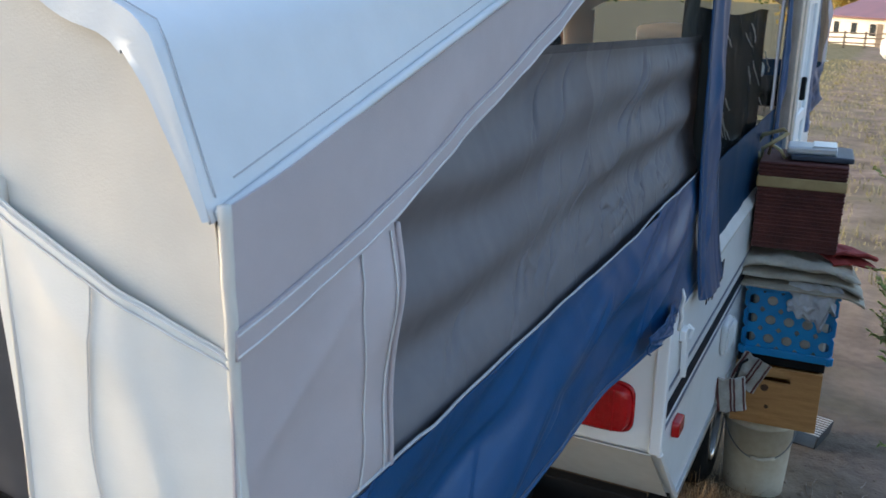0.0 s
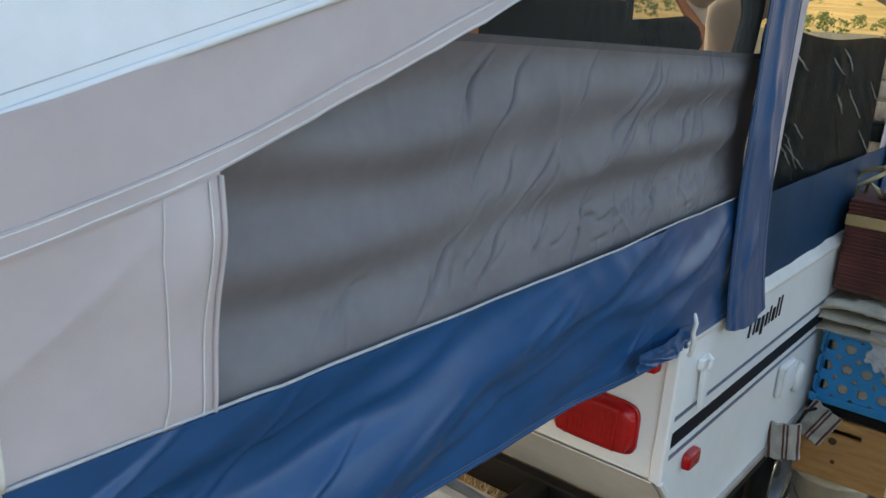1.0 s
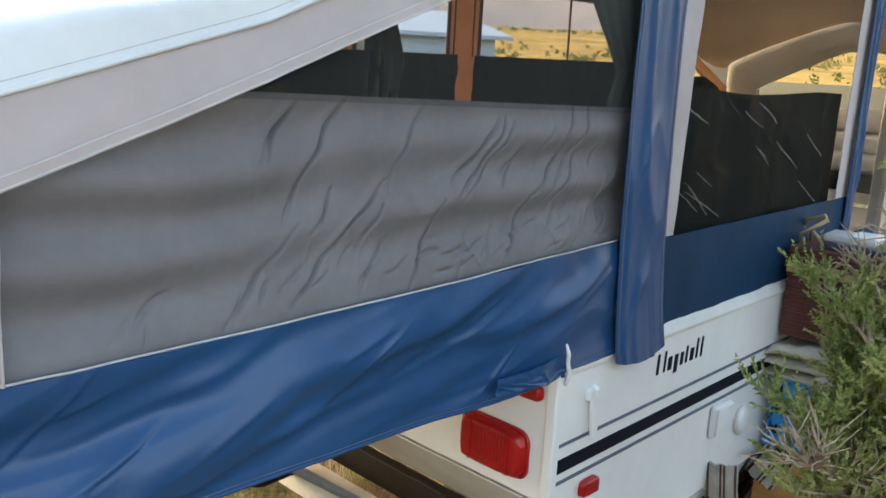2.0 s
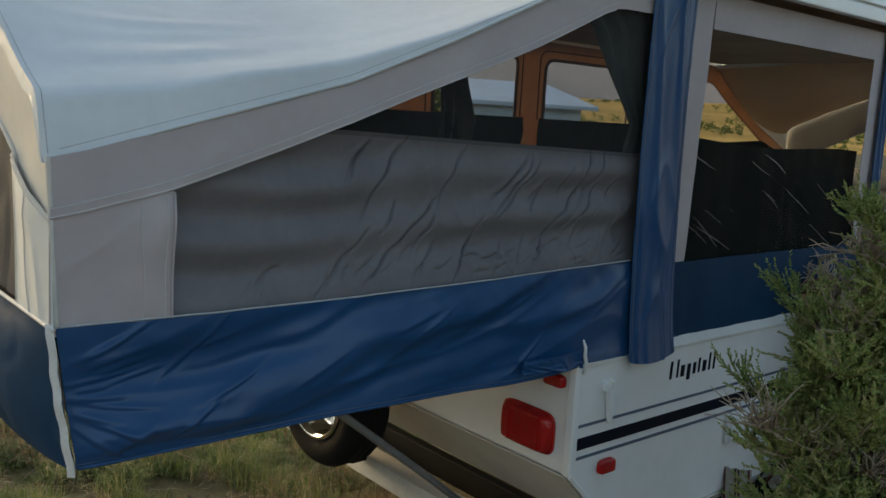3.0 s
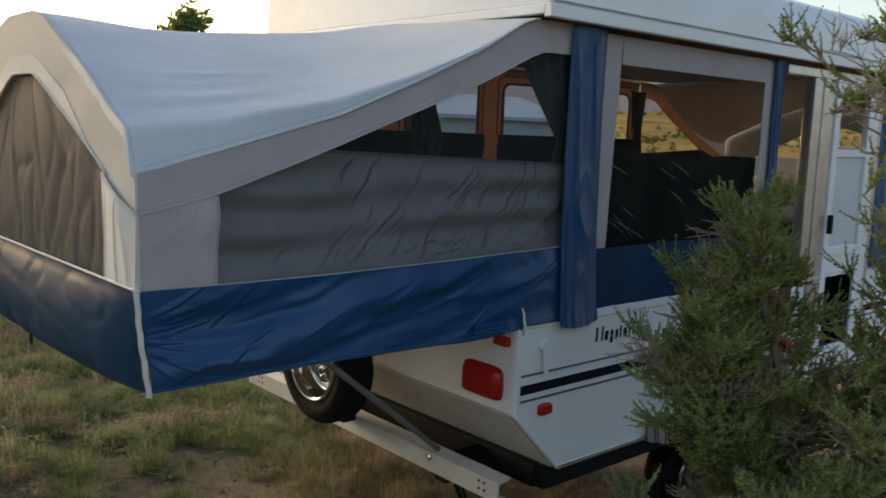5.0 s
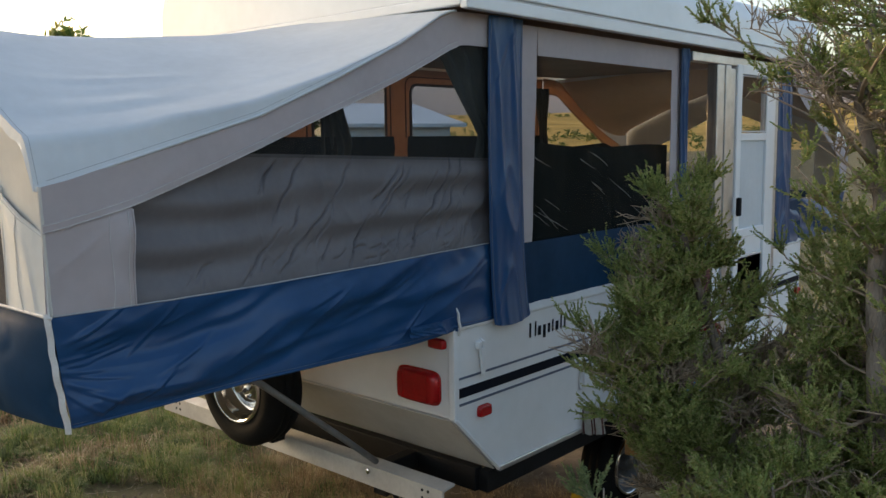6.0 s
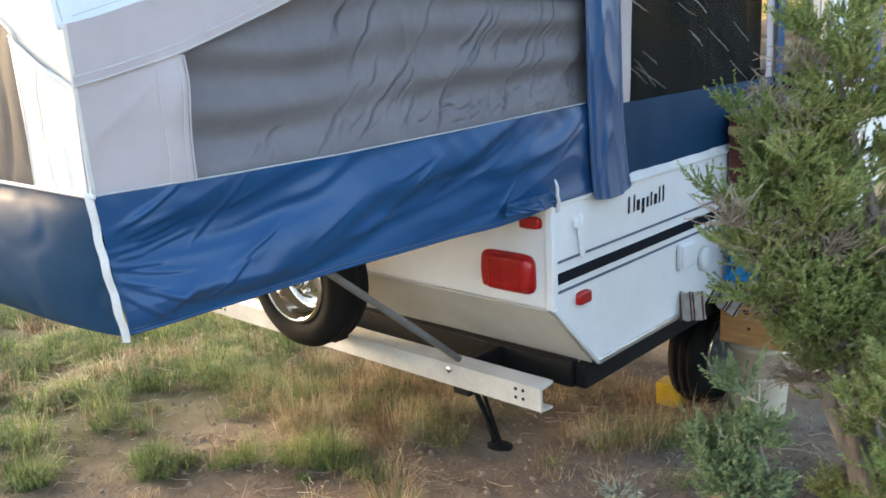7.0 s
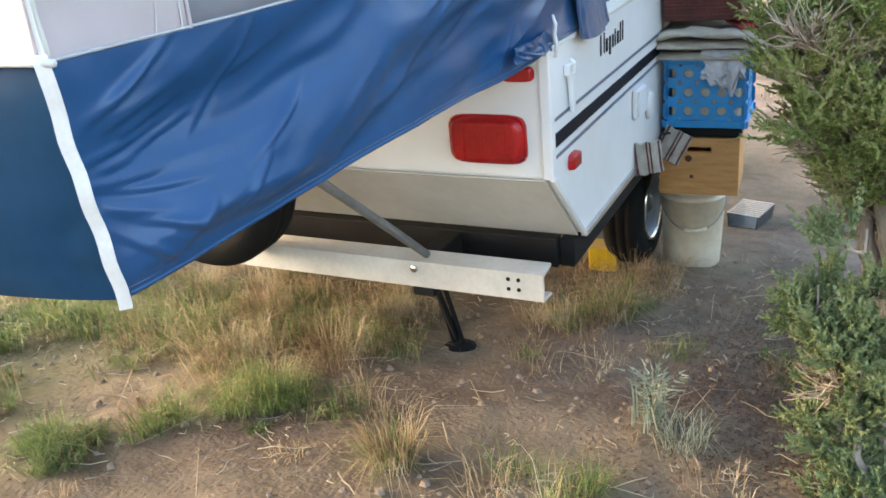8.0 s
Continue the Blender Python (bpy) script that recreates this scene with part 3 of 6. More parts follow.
def end_wall(place, near):
    """The outer end: canvas arch round a screened window, and the padded skirt."""
    k = 1 if near else 2
    outer = [(-0.02, 1.585), (-0.02, 1.80), (-0.025, 1.945), (-0.066, 2.076), (-0.165, 2.12), (-0.42, 2.262), (-0.80, 2.455), (-0.92, 2.487), (-1.22, 2.487), (-1.36, 2.455), (-1.74, 2.325), (-2.10, 2.16), (-2.18, 2.08), (-2.18, 1.95), (-2.16, 1.80), (-2.13, 1.585)]
    inner = [(-0.29, 1.585), (-0.275, 1.75), (-0.265, 1.90), (-0.26, 1.94), (-0.34, 1.985), (-0.55, 2.09), (-0.86, 2.235), (-0.95, 2.265), (-1.18, 2.265), (-1.27, 2.235), (-1.58, 2.09), (-1.80, 1.985), (-1.875, 1.94), (-1.87, 1.90), (-1.86, 1.75), (-1.84, 1.585)]
    def along(pts, u):
        s = u * (len(pts) - 1)
        i = min(int(s), len(pts) - 2)
        a, b = pts[i], pts[i + 1]
        return Vector((a[0] + (b[0] - a[0]) * (s - i), a[1] + (b[1] - a[1]) * (s - i)))
    def yy(x, z):
        return -1.645 - 0.02 * (z - 1.585) - 0.025 * min(1, -x / 2.1)
    def f(u, v):
        p = along(outer, u).lerp(along(inner, u), v)
        w = 0.008 * nz(p.x * 2.4, p.y * 4, 1.0) + 0.007 * ridged(p.x * 1.2 + p.y * 1.2, p.y * 2 - p.x, 4.0) + 0.0015 * nz(p.x * 11, p.y * 9, 6.0)
        w *= min(1.0, max(0.0, (p.y - 1.80) / 0.18))
        return place(p.x, yy(p.x, p.y) + w * math.sin(math.pi * v), p.y)
    ob = part("end_panel", sheet(f, 120 // k, 14 // k), M_CREAM, camper, "cream canvas end wall with an arched window", True, 0.002)
    for s_ in (0, 1):
        def cp(u, v, s_=s_):
            x = -0.018 - 0.269 * u
            top = 1.825 + 0.115 * u
            z = 1.588 + (top - 1.588) * v
            x = x if s_ == 0 else -2.13 - x
            fold = 0.004 * nz(x * 9, z * 3, 3.0) + 0.006 * ridged(x * 5 + z * 0.6, z * 1.6, 1.0) * math.sin(math.pi * u) + 0.002 * nz(x * 22, z * 5, 8.0)
            return place(x, yy(x, z) - 0.004 - max(0.0, 0.006 * math.sin(math.pi * u) + fold), z)
        c_ = part("corner_panel", sheet(cp, 40, 30), M_PALE, ob, "white canvas corner panel", True, 0.002)
        for v_ in (0.955, 0.99):
            part("seam", tube([cp(i / 40, v_) - Vector((0, 0.003, 0)) for i in range(41)], 0.0012, 4), M_SEAM, c_, smooth=True)
        part("seam", tube([cp(0.55 + 0.06 * math.sin(i / 9), 0.02 + 0.93 * i / 40) - Vector((0, 0.0025, 0)) for i in range(41)], 0.0011, 4), M_SEAM, c_, smooth=True)
    # sheen of the canvas above the window, painted as a pale strip
    def band(u, v):
        return f(0.29 + 0.42 * u, 1.0 - 0.30 * v * min(1.0, 0.1 + 6 * u, 0.1 + 6 * (1 - u))) - Vector((0, 0.003, 0))
    part("sheen_band", sheet(band, 80 // k, 6), M_PALE, ob, "pale band arched over the window, painted sheen on the canvas", True, 0.001)
    def g(u, v):
        a = along(inner, u * 0.5)
        b = along(inner, 1 - u * 0.5)
        p = a.lerp(b, v)
        w = 0.008 * nz(p.x * 4, p.y * 2, 6.0) + 0.008 * ridged(p.x * 5 + p.y, p.y * 1.3, 2.0) + 0.003 * nz(p.x * 16, p.y * 1.5, 3.0) + 0.010 * ridged(p.x * 7 - p.y * 3.5, p.y * 2.2 + p.x, 9.0)
        return place(p.x, yy(p.x, p.y) + 0.016 + w, p.y)
    if near:
        part("curtain", sheet(g, 40 // k, 120 // k), M_CURTAIN, ob, "hanging grey curtain", True, 0.002)
    def h(u, v):
        p = along(inner, u * 0.5).lerp(along(inner, 1 - u * 0.5), v)
        return place(p.x, yy(p.x, p.y) + 0.004, p.y)
    part("screen", sheet(h, 24, 24), M_SCREEN if near else M_VINYL, ob)
    part("seam", tube([place(*(lambda p: (p.x, yy(p.x, p.y) - 0.003, p.y))(along(inner, i / 80))) for i in range(81)], 0.006, 6), M_CREAM, ob, smooth=True)
    def sk(u, v):
        x = -0.030 - 0.022 * (1 - v) * (1 - u) ** 8 + (LEFT + 0.02) * u
        z = 1.255 + 0.335 * v + 0.012 * math.sin(math.pi * u) * (v - 1)
        y = -1.648 - 0.025 * u - 0.035 * min(1, 0.1 + u * 7) * math.sin(math.pi * min(1, v * 1.05)) ** 0.7 + 0.045 * (1 - v) * (1 - u) ** 10 + 0.008 * nz(x * 1.8, z * 3, 2.0) + 0.006 * nz(x * 5 + z * 2, z * 6, 4.0) + 0.005 * ridged(x * 2.4 + z * 4, z * 6 - x, 7.0) + 0.003 * nz(z * 22, x * 3, 5.0) * (1 - u) ** 6
        return place(x, y, z)
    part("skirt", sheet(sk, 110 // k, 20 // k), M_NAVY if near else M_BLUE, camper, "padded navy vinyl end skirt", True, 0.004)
    part("seam", tube([place(0.0 + (LEFT - 0.01) * i / 40, -1.655 - 0.025 * i / 40, 1.592) for i in range(41)], 0.005, 6), M_SEAM, camper, smooth=True)


def bed_deck(place):
    a, b = place(LEFT + 0.12, -1.55, 1.31), place(-0.13, 0.0, 1.37)
    part("bed_deck", box(a.x, b.x, min(a.y, b.y), max(a.y, b.y), a.z, b.z, 0.005), M_GREYPAINT, camper, "plywood bed deck")
    a, b = place(LEFT + 0.14, -1.52, 1.372), place(-0.15, -0.02, 1.48)
    part("mattress", box(a.x, b.x, min(a.y, b.y), max(a.y, b.y), a.z, b.z, 0.03), M_DARKCLOTH, camper, "dark mattress")


part("hook", tube([(-1.05 + 0.014 * math.cos(a), -1.675, 1.235 + 0.022 * math.sin(a)) for a in (math.tau * k / 14 for k in range(14))], 0.003, 6, closed=True), M_BLACK, camper, "small black hook under the skirt")
for place_, near_ in ((rear_place, True), (front_place, False)):
    end_side(place_, -0.03, 1.0, near_, False)
    end_side(place_, LEFT + 0.02, -1.0, False, True)
    end_roof(place_, near_)
    end_wall(place_, near_)
    bed_deck(place_)


bedding = thing("bedding", "pile of cream folded bedding on the front bed", "bedding", pose(-0.85, 4.30, 1.480))
for k_, (w_, d_, h_) in enumerate(((0.46, 0.34, 0.13), (0.43, 0.32, 0.12), (0.40, 0.30, 0.12))):
    part("blanket", box(-w_ + 0.02 * k_, w_ + 0.01 * k_, -d_, d_, 0.132 * k_, 0.132 * k_ + h_, 0.045, 3), M_CREAM, bedding, "", True)


def strap():
    def f(u, v):
        p = Vector((-0.028, -1.648, 1.602)).lerp(Vector((-0.054, -1.600, 1.245)), u)
        out = 0.014 + 0.008 * math.sin(math.pi * u) + 0.006 * nz(u * 7, 0)
        a = (v - 0.5) * 0.018 + 0.006 * nz(u * 5, 3.0)
        return p + Vector((out * 0.7 + a * 0.75, -out * 0.7 + a * 0.65, 0))
    part("strap", sheet(f, 24, 4), M_STRAP, camper, "white tie strap at the corner", True, 0.003)
    pts = [Vector((-0.028 + 0.018 * k / 30 + 0.003 * nz(k * 0.3, 1), -1.642 - 0.016 * k / 30, 1.59 + 0.36 * k / 30)) for k in range(31)]
    part("corner_piping", tube(pts, 0.0055, 8), M_CREAM, camper, "cream corner piping", True)
    # white binding round the outer edge of the roof cloth, down to its lower corner
    path = [(-0.020, 1.938), (-0.032, 1.985), (-0.050, 2.040), (-0.064, 2.073)] + [(x, smooth_line(END_TOP, x, 0.02)) for x in (-0.080 - 2.06 * k / 90 for k in range(91))]
    def b(u, v):
        s = u * (len(path) - 1)
        i = min(int(s), len(path) - 2)
        p, q = Vector(path[i]), Vector(path[i + 1])
        d = (q - p).normalized()
        inward = Vector((-d.y, d.x))
        if inward.dot(Vector((-1.06, 1.9)) - p) < 0:
            inward = -inward
        e = p.lerp(q, s - i) + inward * ((0.030 + 0.006 * nz(u * 50, 0, 2.0)) * min(1.0, 0.15 + u * 26) * v) - inward * 0.002
        return Vector((e.x, -1.6655 - 0.003 * v + 0.003 * v * nz(u * 70, v * 2, 1.0), e.y))
    part("roof_binding", sheet(b, 190, 4), M_ROOF, camper, "white binding along the roof edge", True, 0.0015)


strap()


def skirt_tail():
    """The loose end of the skirt, folded round the rear corner of the body."""
    def f(u, v):
        y = -0.27 + 0.285 * u
        lo, hi = 1.286 - 0.020 * u ** 1.5 + 0.005 * nz(u * 5, 1.0, 2.0), 1.330
        z = lo + (hi - lo) * v
        return Vector((0.008 + 0.010 * math.sin(math.pi * min(1, u * 1.2)) + 0.005 * nz(u * 4, v * 2, 6.0) + 0.007 * ridged(u * 3.5 + v, v * 1.5, 3.0) * (1 - v) + 0.002 * nz(u * 12, v * 5, 8.0), y + 0.010 * nz(v * 4, 1.0, 5.0) * u, z))
    ob = part("skirt_tail", sheet(f, 70, 24), M_BLUE, camper, "loose folded end of the blue skirt", True, 0.004)
    tie = [(0.022, 0.004, 1.250), (0.026, 0.012, 1.285), (0.022, 0.006, 1.315), (0.030, -0.004, 1.345), (0.026, -0.012, 1.372)]
    part("tie", tube(tie, 0.006, 6, None, [0.005, 0.007, 0.006, 0.006, 0.003]), M_STRAP, ob, "white frayed tie", True)


skirt_tail()


# ---- camper: the middle, with windows, flaps and door ----
def wall_strip(name, y0, y1, z0, z1, x, material, label="", parent=None, amp=0.004, top=None, thick=0.003):
    def f(u, v):
        y, z = y0 + (y1 - y0) * u, z0 + ((top(u) if top else z1) - z0) * v
        return Vector((x + amp * nz(y * 5, z * 4, 2.0) + amp * 0.6 * ridged(y * 7, z * 1.5, 6.0), y, z))
    return part(name, sheet(f, max(4, int((y1 - y0) / 0.03)), max(4, int((z1 - z0) / 0.04))), material, parent or camper, label, True, thick)


def flap(y0, y1, z0, z1, x=0.0, lean=0.0, flare=0.0, drop=0.0):
    """A loose vertical strip of blue vinyl that covers a corner seam: flat where it is sewn, free at its foot."""
    w = y1 - y0
    def f(u, v):
        z = z0 + (z1 - z0) * v
        free = (1 - v) ** 4
        side = math.sin(math.pi * min(1.0, u * 1.06))
        fold = 0.012 * ridged(u * 1.3 + z * 0.5 + 3, z * 1.1, 4.0) + 0.007 * nz(u * 2.2, z * 2.6, 3.0) + 0.006 * sharp(u * 1.4 - z * 0.8, z * 1.6, 6.0, 7.0) + 0.003 * nz(u * 7, z * 5, 2.0)
        curl = (0.050 * flare * (u - 0.25) + 0.012 * math.sin(u * 5.0)) * free
        y = y0 + w * u * (1 - 0.06 * flare * free) + lean * v + 0.006 * nz(z * 2.0, u, 9.0)
        foot = drop * free * free * (math.sin(math.pi * u) ** 0.5 - 0.6 * u)
        return Vector((x + (0.006 + fold) * (0.25 + side) + max(0.0, curl) + 0.038 * flare * (1 - v) ** 5, y, z - foot))
    ob = part("corner_flap", sheet(f, 36, 130), M_BLUE, camper, "loose blue vinyl corner flap", True, 0.004)
    for u in (0.045, 0.955):
        part("seam", tube([f(u, 0.01 + 0.98 * i / 60) + Vector((0.003, 0, 0)) for i in range(61)], 0.0016, 5), M_PINSTRIPE, ob, "pale stitched edge", True)
    return ob


flap(0.243, 0.482, 1.262, 2.585, -0.014, 0.016, 1.0, 0.02)
flap(2.015, 2.105, 1.26, 2.57, -0.012)
flap(3.455, 3.74, 1.285, 2.56, -0.006, 0.0, 0.4, 0.01)

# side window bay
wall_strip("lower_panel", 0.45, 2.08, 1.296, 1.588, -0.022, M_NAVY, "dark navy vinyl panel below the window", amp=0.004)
part("frame_panel", sheet(lambda u, v: Vector((-0.030 + 0.004 * nz(u * 2, v * 5, 2.0), 0.40 + (0.19 + 0.047 * v) * u, 1.588 + 0.982 * v)), 8, 30), M_BEIGE, camper, "beige canvas window frame", True, 0.003)
wall_strip("frame_panel", 1.935, 2.08, 1.588, 2.57, -0.030, M_BEIGE)
wall_strip("frame_panel", 0.637, 1.935, 2.442, 2.57, -0.030, M_BEIGE)
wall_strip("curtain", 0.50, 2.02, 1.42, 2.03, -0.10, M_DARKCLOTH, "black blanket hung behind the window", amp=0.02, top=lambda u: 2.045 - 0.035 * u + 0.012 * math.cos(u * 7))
def creased_pane():
    rnd = random.Random(9)
    folds = [(rnd.uniform(0.62, 1.8), rnd.uniform(1.62, 2.0), rnd.uniform(0.06, 0.20), rnd.uniform(-0.75, -0.25), rnd.uniform(0.006, 0.014), rnd.uniform(-1.5, 1.5)) for _ in range(26)]
    def f(u, v):
        y, z = 0.59 + 1.355 * u, 1.580 + 0.872 * v
        w = 0.010 * nz(y * 4, z * 0.7, 2.0) + 0.006 * ridged(y * 6, z * 1.0, 6.0)
        for cy, cz, ln, a, deep, bow in folds:
            dy, dz = y - cy, z - cz
            s = dy * math.cos(a) + dz * math.sin(a)
            if abs(s) < ln:
                d = -dy * math.sin(a) + dz * math.cos(a) + bow * s * s
                w += deep * (1 - (s / ln) ** 2) * max(0.0, 1 - abs(d) / 0.009)
        return Vector((-0.036 + w, y, z))
    pane = part("window_pane", sheet(f, 300, 130), M_VINYL, camper, "creased clear vinyl window", True)
    # glints along the creases, painted as thin pale strips on the vinyl
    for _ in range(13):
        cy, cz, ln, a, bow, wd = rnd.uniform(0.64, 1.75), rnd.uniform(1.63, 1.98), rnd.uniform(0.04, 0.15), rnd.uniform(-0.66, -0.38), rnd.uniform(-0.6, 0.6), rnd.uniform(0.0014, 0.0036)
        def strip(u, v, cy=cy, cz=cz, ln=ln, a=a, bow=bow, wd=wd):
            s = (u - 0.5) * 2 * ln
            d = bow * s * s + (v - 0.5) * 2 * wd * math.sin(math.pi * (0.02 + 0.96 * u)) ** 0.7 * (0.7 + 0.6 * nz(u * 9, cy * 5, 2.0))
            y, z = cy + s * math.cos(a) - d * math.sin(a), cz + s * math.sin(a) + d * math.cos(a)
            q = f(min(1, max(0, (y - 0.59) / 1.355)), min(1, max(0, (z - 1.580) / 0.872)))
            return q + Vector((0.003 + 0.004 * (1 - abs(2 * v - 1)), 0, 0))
        part("crease", sheet(strip, 16, 2), M_GLINT, pane, "pale painted glint along a crease in the vinyl", True)


creased_pane()
# the far wall of the middle, seen through the windows
def far_window(y0, y1, z0, z1, r):
    """The canvas round one far window: a frame whose upper corners are rounded, with a raised brown hem."""
    x = LEFT + 0.020
    n = 8
    hole = [(y0, z0)] + [(y0 + r - r * math.cos(a), z1 - r + r * math.sin(a)) for a in (math.pi / 2 * k / n for k in range(n + 1))] + [(y1 - r + r * math.sin(a), z1 - r + r * math.cos(a)) for a in (math.pi / 2 * k / n for k in range(n + 1))] + [(y1, z0)]
    rim = [(y + 0.0004 * k, 2.585) for k, (y, z) in enumerate(hole)]
    bm = bmesh.new()
    lo, hi = [bm.verts.new((x, y, z)) for y, z in hole[1:-1]], [bm.verts.new((x, y, z)) for y, z in rim[1:-1]]
    for k in range(len(lo) - 1):
        bm.faces.new((lo[k], lo[k + 1], hi[k + 1], hi[k]))
    w = part("far_panel", bm, M_INNER, camper, "tan canvas round a far window", False, 0.003)
    part("hem", tube([(x + 0.010, y, z) for y, z in hole], 0.011, 6), M_DARKTAN, w, "brown hem", True)
    part("hem", tube([(x + 0.008, y + (0.05 if k < len(hole) / 2 else -0.05) * -1, z + (0.055 if 0 < k < len(hole) - 1 else 0)) for k, (y, z) in enumerate(hole)], 0.005, 5), M_DARKTAN, w, "", True)
    wall_strip("far_window", y0, y1, z0 - 0.02, z1, LEFT + 0.016, M_VINYL, "clear vinyl far window", w)


far_window(1.00, 1.665, 2.09, 2.475, 0.05)
far_window(1.920, 3.44, 2.09, 2.475, 0.07)
for y0, y1, z0, z1 in ((-0.02, 1.00, 1.29, 2.58), (1.665, 1.920, 1.29, 2.58), (3.44, 3.58, 1.29, 2.58)):
    wall_strip("far_panel", y0, y1, z0, z1, LEFT + 0.02, M_INNER, "tan canvas far wall")
part("far_pole", tube([(LEFT + 0.06, 2.735, 1.3), (LEFT + 0.06, 2.720, 2.58)], 0.008, 8), M_DARKTAN, camper, "thin brown lift pole", True)
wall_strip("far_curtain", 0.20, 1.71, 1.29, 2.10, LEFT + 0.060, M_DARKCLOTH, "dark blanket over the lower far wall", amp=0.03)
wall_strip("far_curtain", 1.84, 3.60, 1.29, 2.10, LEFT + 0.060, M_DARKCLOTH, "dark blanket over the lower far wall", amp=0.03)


def drawn(points, x, label, folds=22.0):
    """A curtain gathered to one side: rows of (height, edge, edge) from its foot to its head."""
    def f(u, v):
        z = points[0][0] + (points[-1][0] - points[0][0]) * v
        a, b = line([(h, p) for h, p, q in points], z), line([(h, q) for h, p, q in points], z)
        return Vector((x + 0.016 * math.sin(u * folds + 1.5 * nz(z * 4, u, 1.0)) * (0.4 + 0.6 * v) + 0.008 * nz(u * 5, z * 5, 3.0), a + (b - a) * u, z))
    return part("tied_curtain", sheet(f, 60, 40), M_TIED, camper, label, True, 0.003)


M_TIED = mat("grey_green_curtain", (0.060, 0.072, 0.068), (0.035, 0.043, 0.040), 0.75, bump=0.1, bscale=300, scale=5, spec=0.2)
drawn([(1.95, 0.235, 0.40), (2.08, 0.262, 0.40), (2.20, 0.175, 0.40), (2.38, 0.055, 0.40), (2.52, -0.10, 0.40)], -0.085, "dark grey-green curtain tied to the corner post")
drawn([(1.60, 1.02, 1.20), (2.05, 1.02, 1.30), (2.16, 1.02, 1.27), (2.30, 1.02, 1.22), (2.50, 1.0, 1.15)], LEFT + 0.075, "dark grey-green curtain pushed beside the far window")
drawn([(1.95, 3.46, 3.56), (2.2, 3.44, 3.56), (2.50, 3.40, 3.60)], LEFT + 0.075, "dark grey-green curtain beside the far corner")

# door bay
part("door_header", box(-0.05, 0.012, 2.12, 3.45, 2.505, 2.56, 0.006), M_ALU, camper, "white door header")
wall_strip("entry_pane", 2.11, 2.46, 1.42, 2.505, -0.016, M_VINYL, "clear vinyl beside the door", amp=0.006)
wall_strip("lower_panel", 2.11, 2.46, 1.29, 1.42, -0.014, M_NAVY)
part("door_jamb", box(-0.06, 0.010, 2.46, 2.56, 1.25, 2.505, 0.006), M_ALU, camper, "bare aluminium door jamb")
part("door_jamb", box(-0.05, 0.018, 2.565, 2.64, 0.70, 2.505, 0.006), M_ALU, camper)
part("door_jamb", box(-0.05, 0.006, 2.645, 2.735, 0.70, 2.49, 0.006), M_ALU, camper)
part("door_jamb", box(-0.05, 0.008, 3.38, 3.45, 0.70, 2.50, 0.006), M_ALU, camper)


def door():
    rim = bmesh.new()
    for a in ((2.740, 2.812, 0.72, 2.52), (3.225, 3.375, 0.72, 2.52)):
        box(-0.03, 0.018, a[0], a[1], a[2], a[3], 0.006, bm=rim)
    for a in ((2.812, 3.225, 2.46, 2.52), (2.812, 3.225, 2.035, 2.085), (2.812, 3.225, 0.72, 0.80), (2.812, 3.225, 1.40, 1.458)):
        box(-0.03, 0.016, a[0], a[1], a[2], a[3], 0.005, bm=rim)
    d = part("door", rim, M_WHITE, camper, "white framed camper door with a small window")
    part("door_panel", box(-0.015, 0.0, 2.81, 3.23, 1.455, 2.037), M_PANEL, d, "pale grey panel")
    part("door_panel", box(-0.015, 0.0, 2.81, 3.23, 0.79, 1.405), M_WHITE, d)
    w = part("door_window", box(-0.012, -0.006, 2.81, 3.23, 2.083, 2.462), M_VINYL, d, "dark screen window")
    part("window_bead", tube([(0.010, 2.822, 2.095), (0.010, 3.215, 2.095), (0.010, 3.215, 2.450), (0.010, 2.822, 2.450)], 0.007, 6, closed=True), M_ALU, w)
    part("handle", box(0.016, 0.045, 2.755, 2.79, 1.55, 1.67, 0.008), M_BLACK, d)


door()
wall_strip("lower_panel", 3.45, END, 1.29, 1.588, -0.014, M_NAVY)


def hard_roof():
    y0, y1, x0, x1 = 0.045, END + 0.12, LEFT - 0.16, 0.06
    shell = [(x1 - 0.012, 2.635), (x1 - 0.02, 2.80), (x1 - 0.06, 2.90), (x1 - 0.16, 2.945), (-1.06, 2.965), (x0 + 0.16, 2.945), (x0 + 0.06, 2.90), (x0 + 0.02, 2.80), (x0 + 0.012, 2.635)]
    r = part("roof", prism(shell, y0, y1, "y", 0.012), M_WHITE, camper, "white moulded hard roof with scuffs")
    part("drip_rail", box(x1 - 0.035, x1 + 0.004, y0 - 0.012, y1 + 0.012, 2.585, 2.640, 0.006), M_WHITE, r, "white drip rail")
    part("drip_rail", box(x0 - 0.004, x0 + 0.035, y0 - 0.012, y1 + 0.012, 2.585, 2.640, 0.006), M_WHITE, r)
    part("drip_rail", box(x0 + 0.03, x1 - 0.03, y0 - 0.014, y0 + 0.03, 2.60, 2.640, 0.006), M_WHITE, r)
    # shadow between roof shell and drip rail, drawn as a thin grey strip
    part("shadow_line", box(x1 - 0.03, x1 + 0.002, y0 + 0.02, y1, 2.652, 2.660, 0.003), M_GREYPAINT, r)
    part("roof_lining", box(x0 + 0.22, x1 - 0.11, y0 + 0.04, y1 - 0.04, 2.60, 2.632), M_INNER, r)


hard_roof()
part("floor_pan", box(LEFT + 0.02, -0.02, 0.34, END - 0.34, Z_LOW - 0.012, Z_LOW - 0.002), M_BLACK, camper)


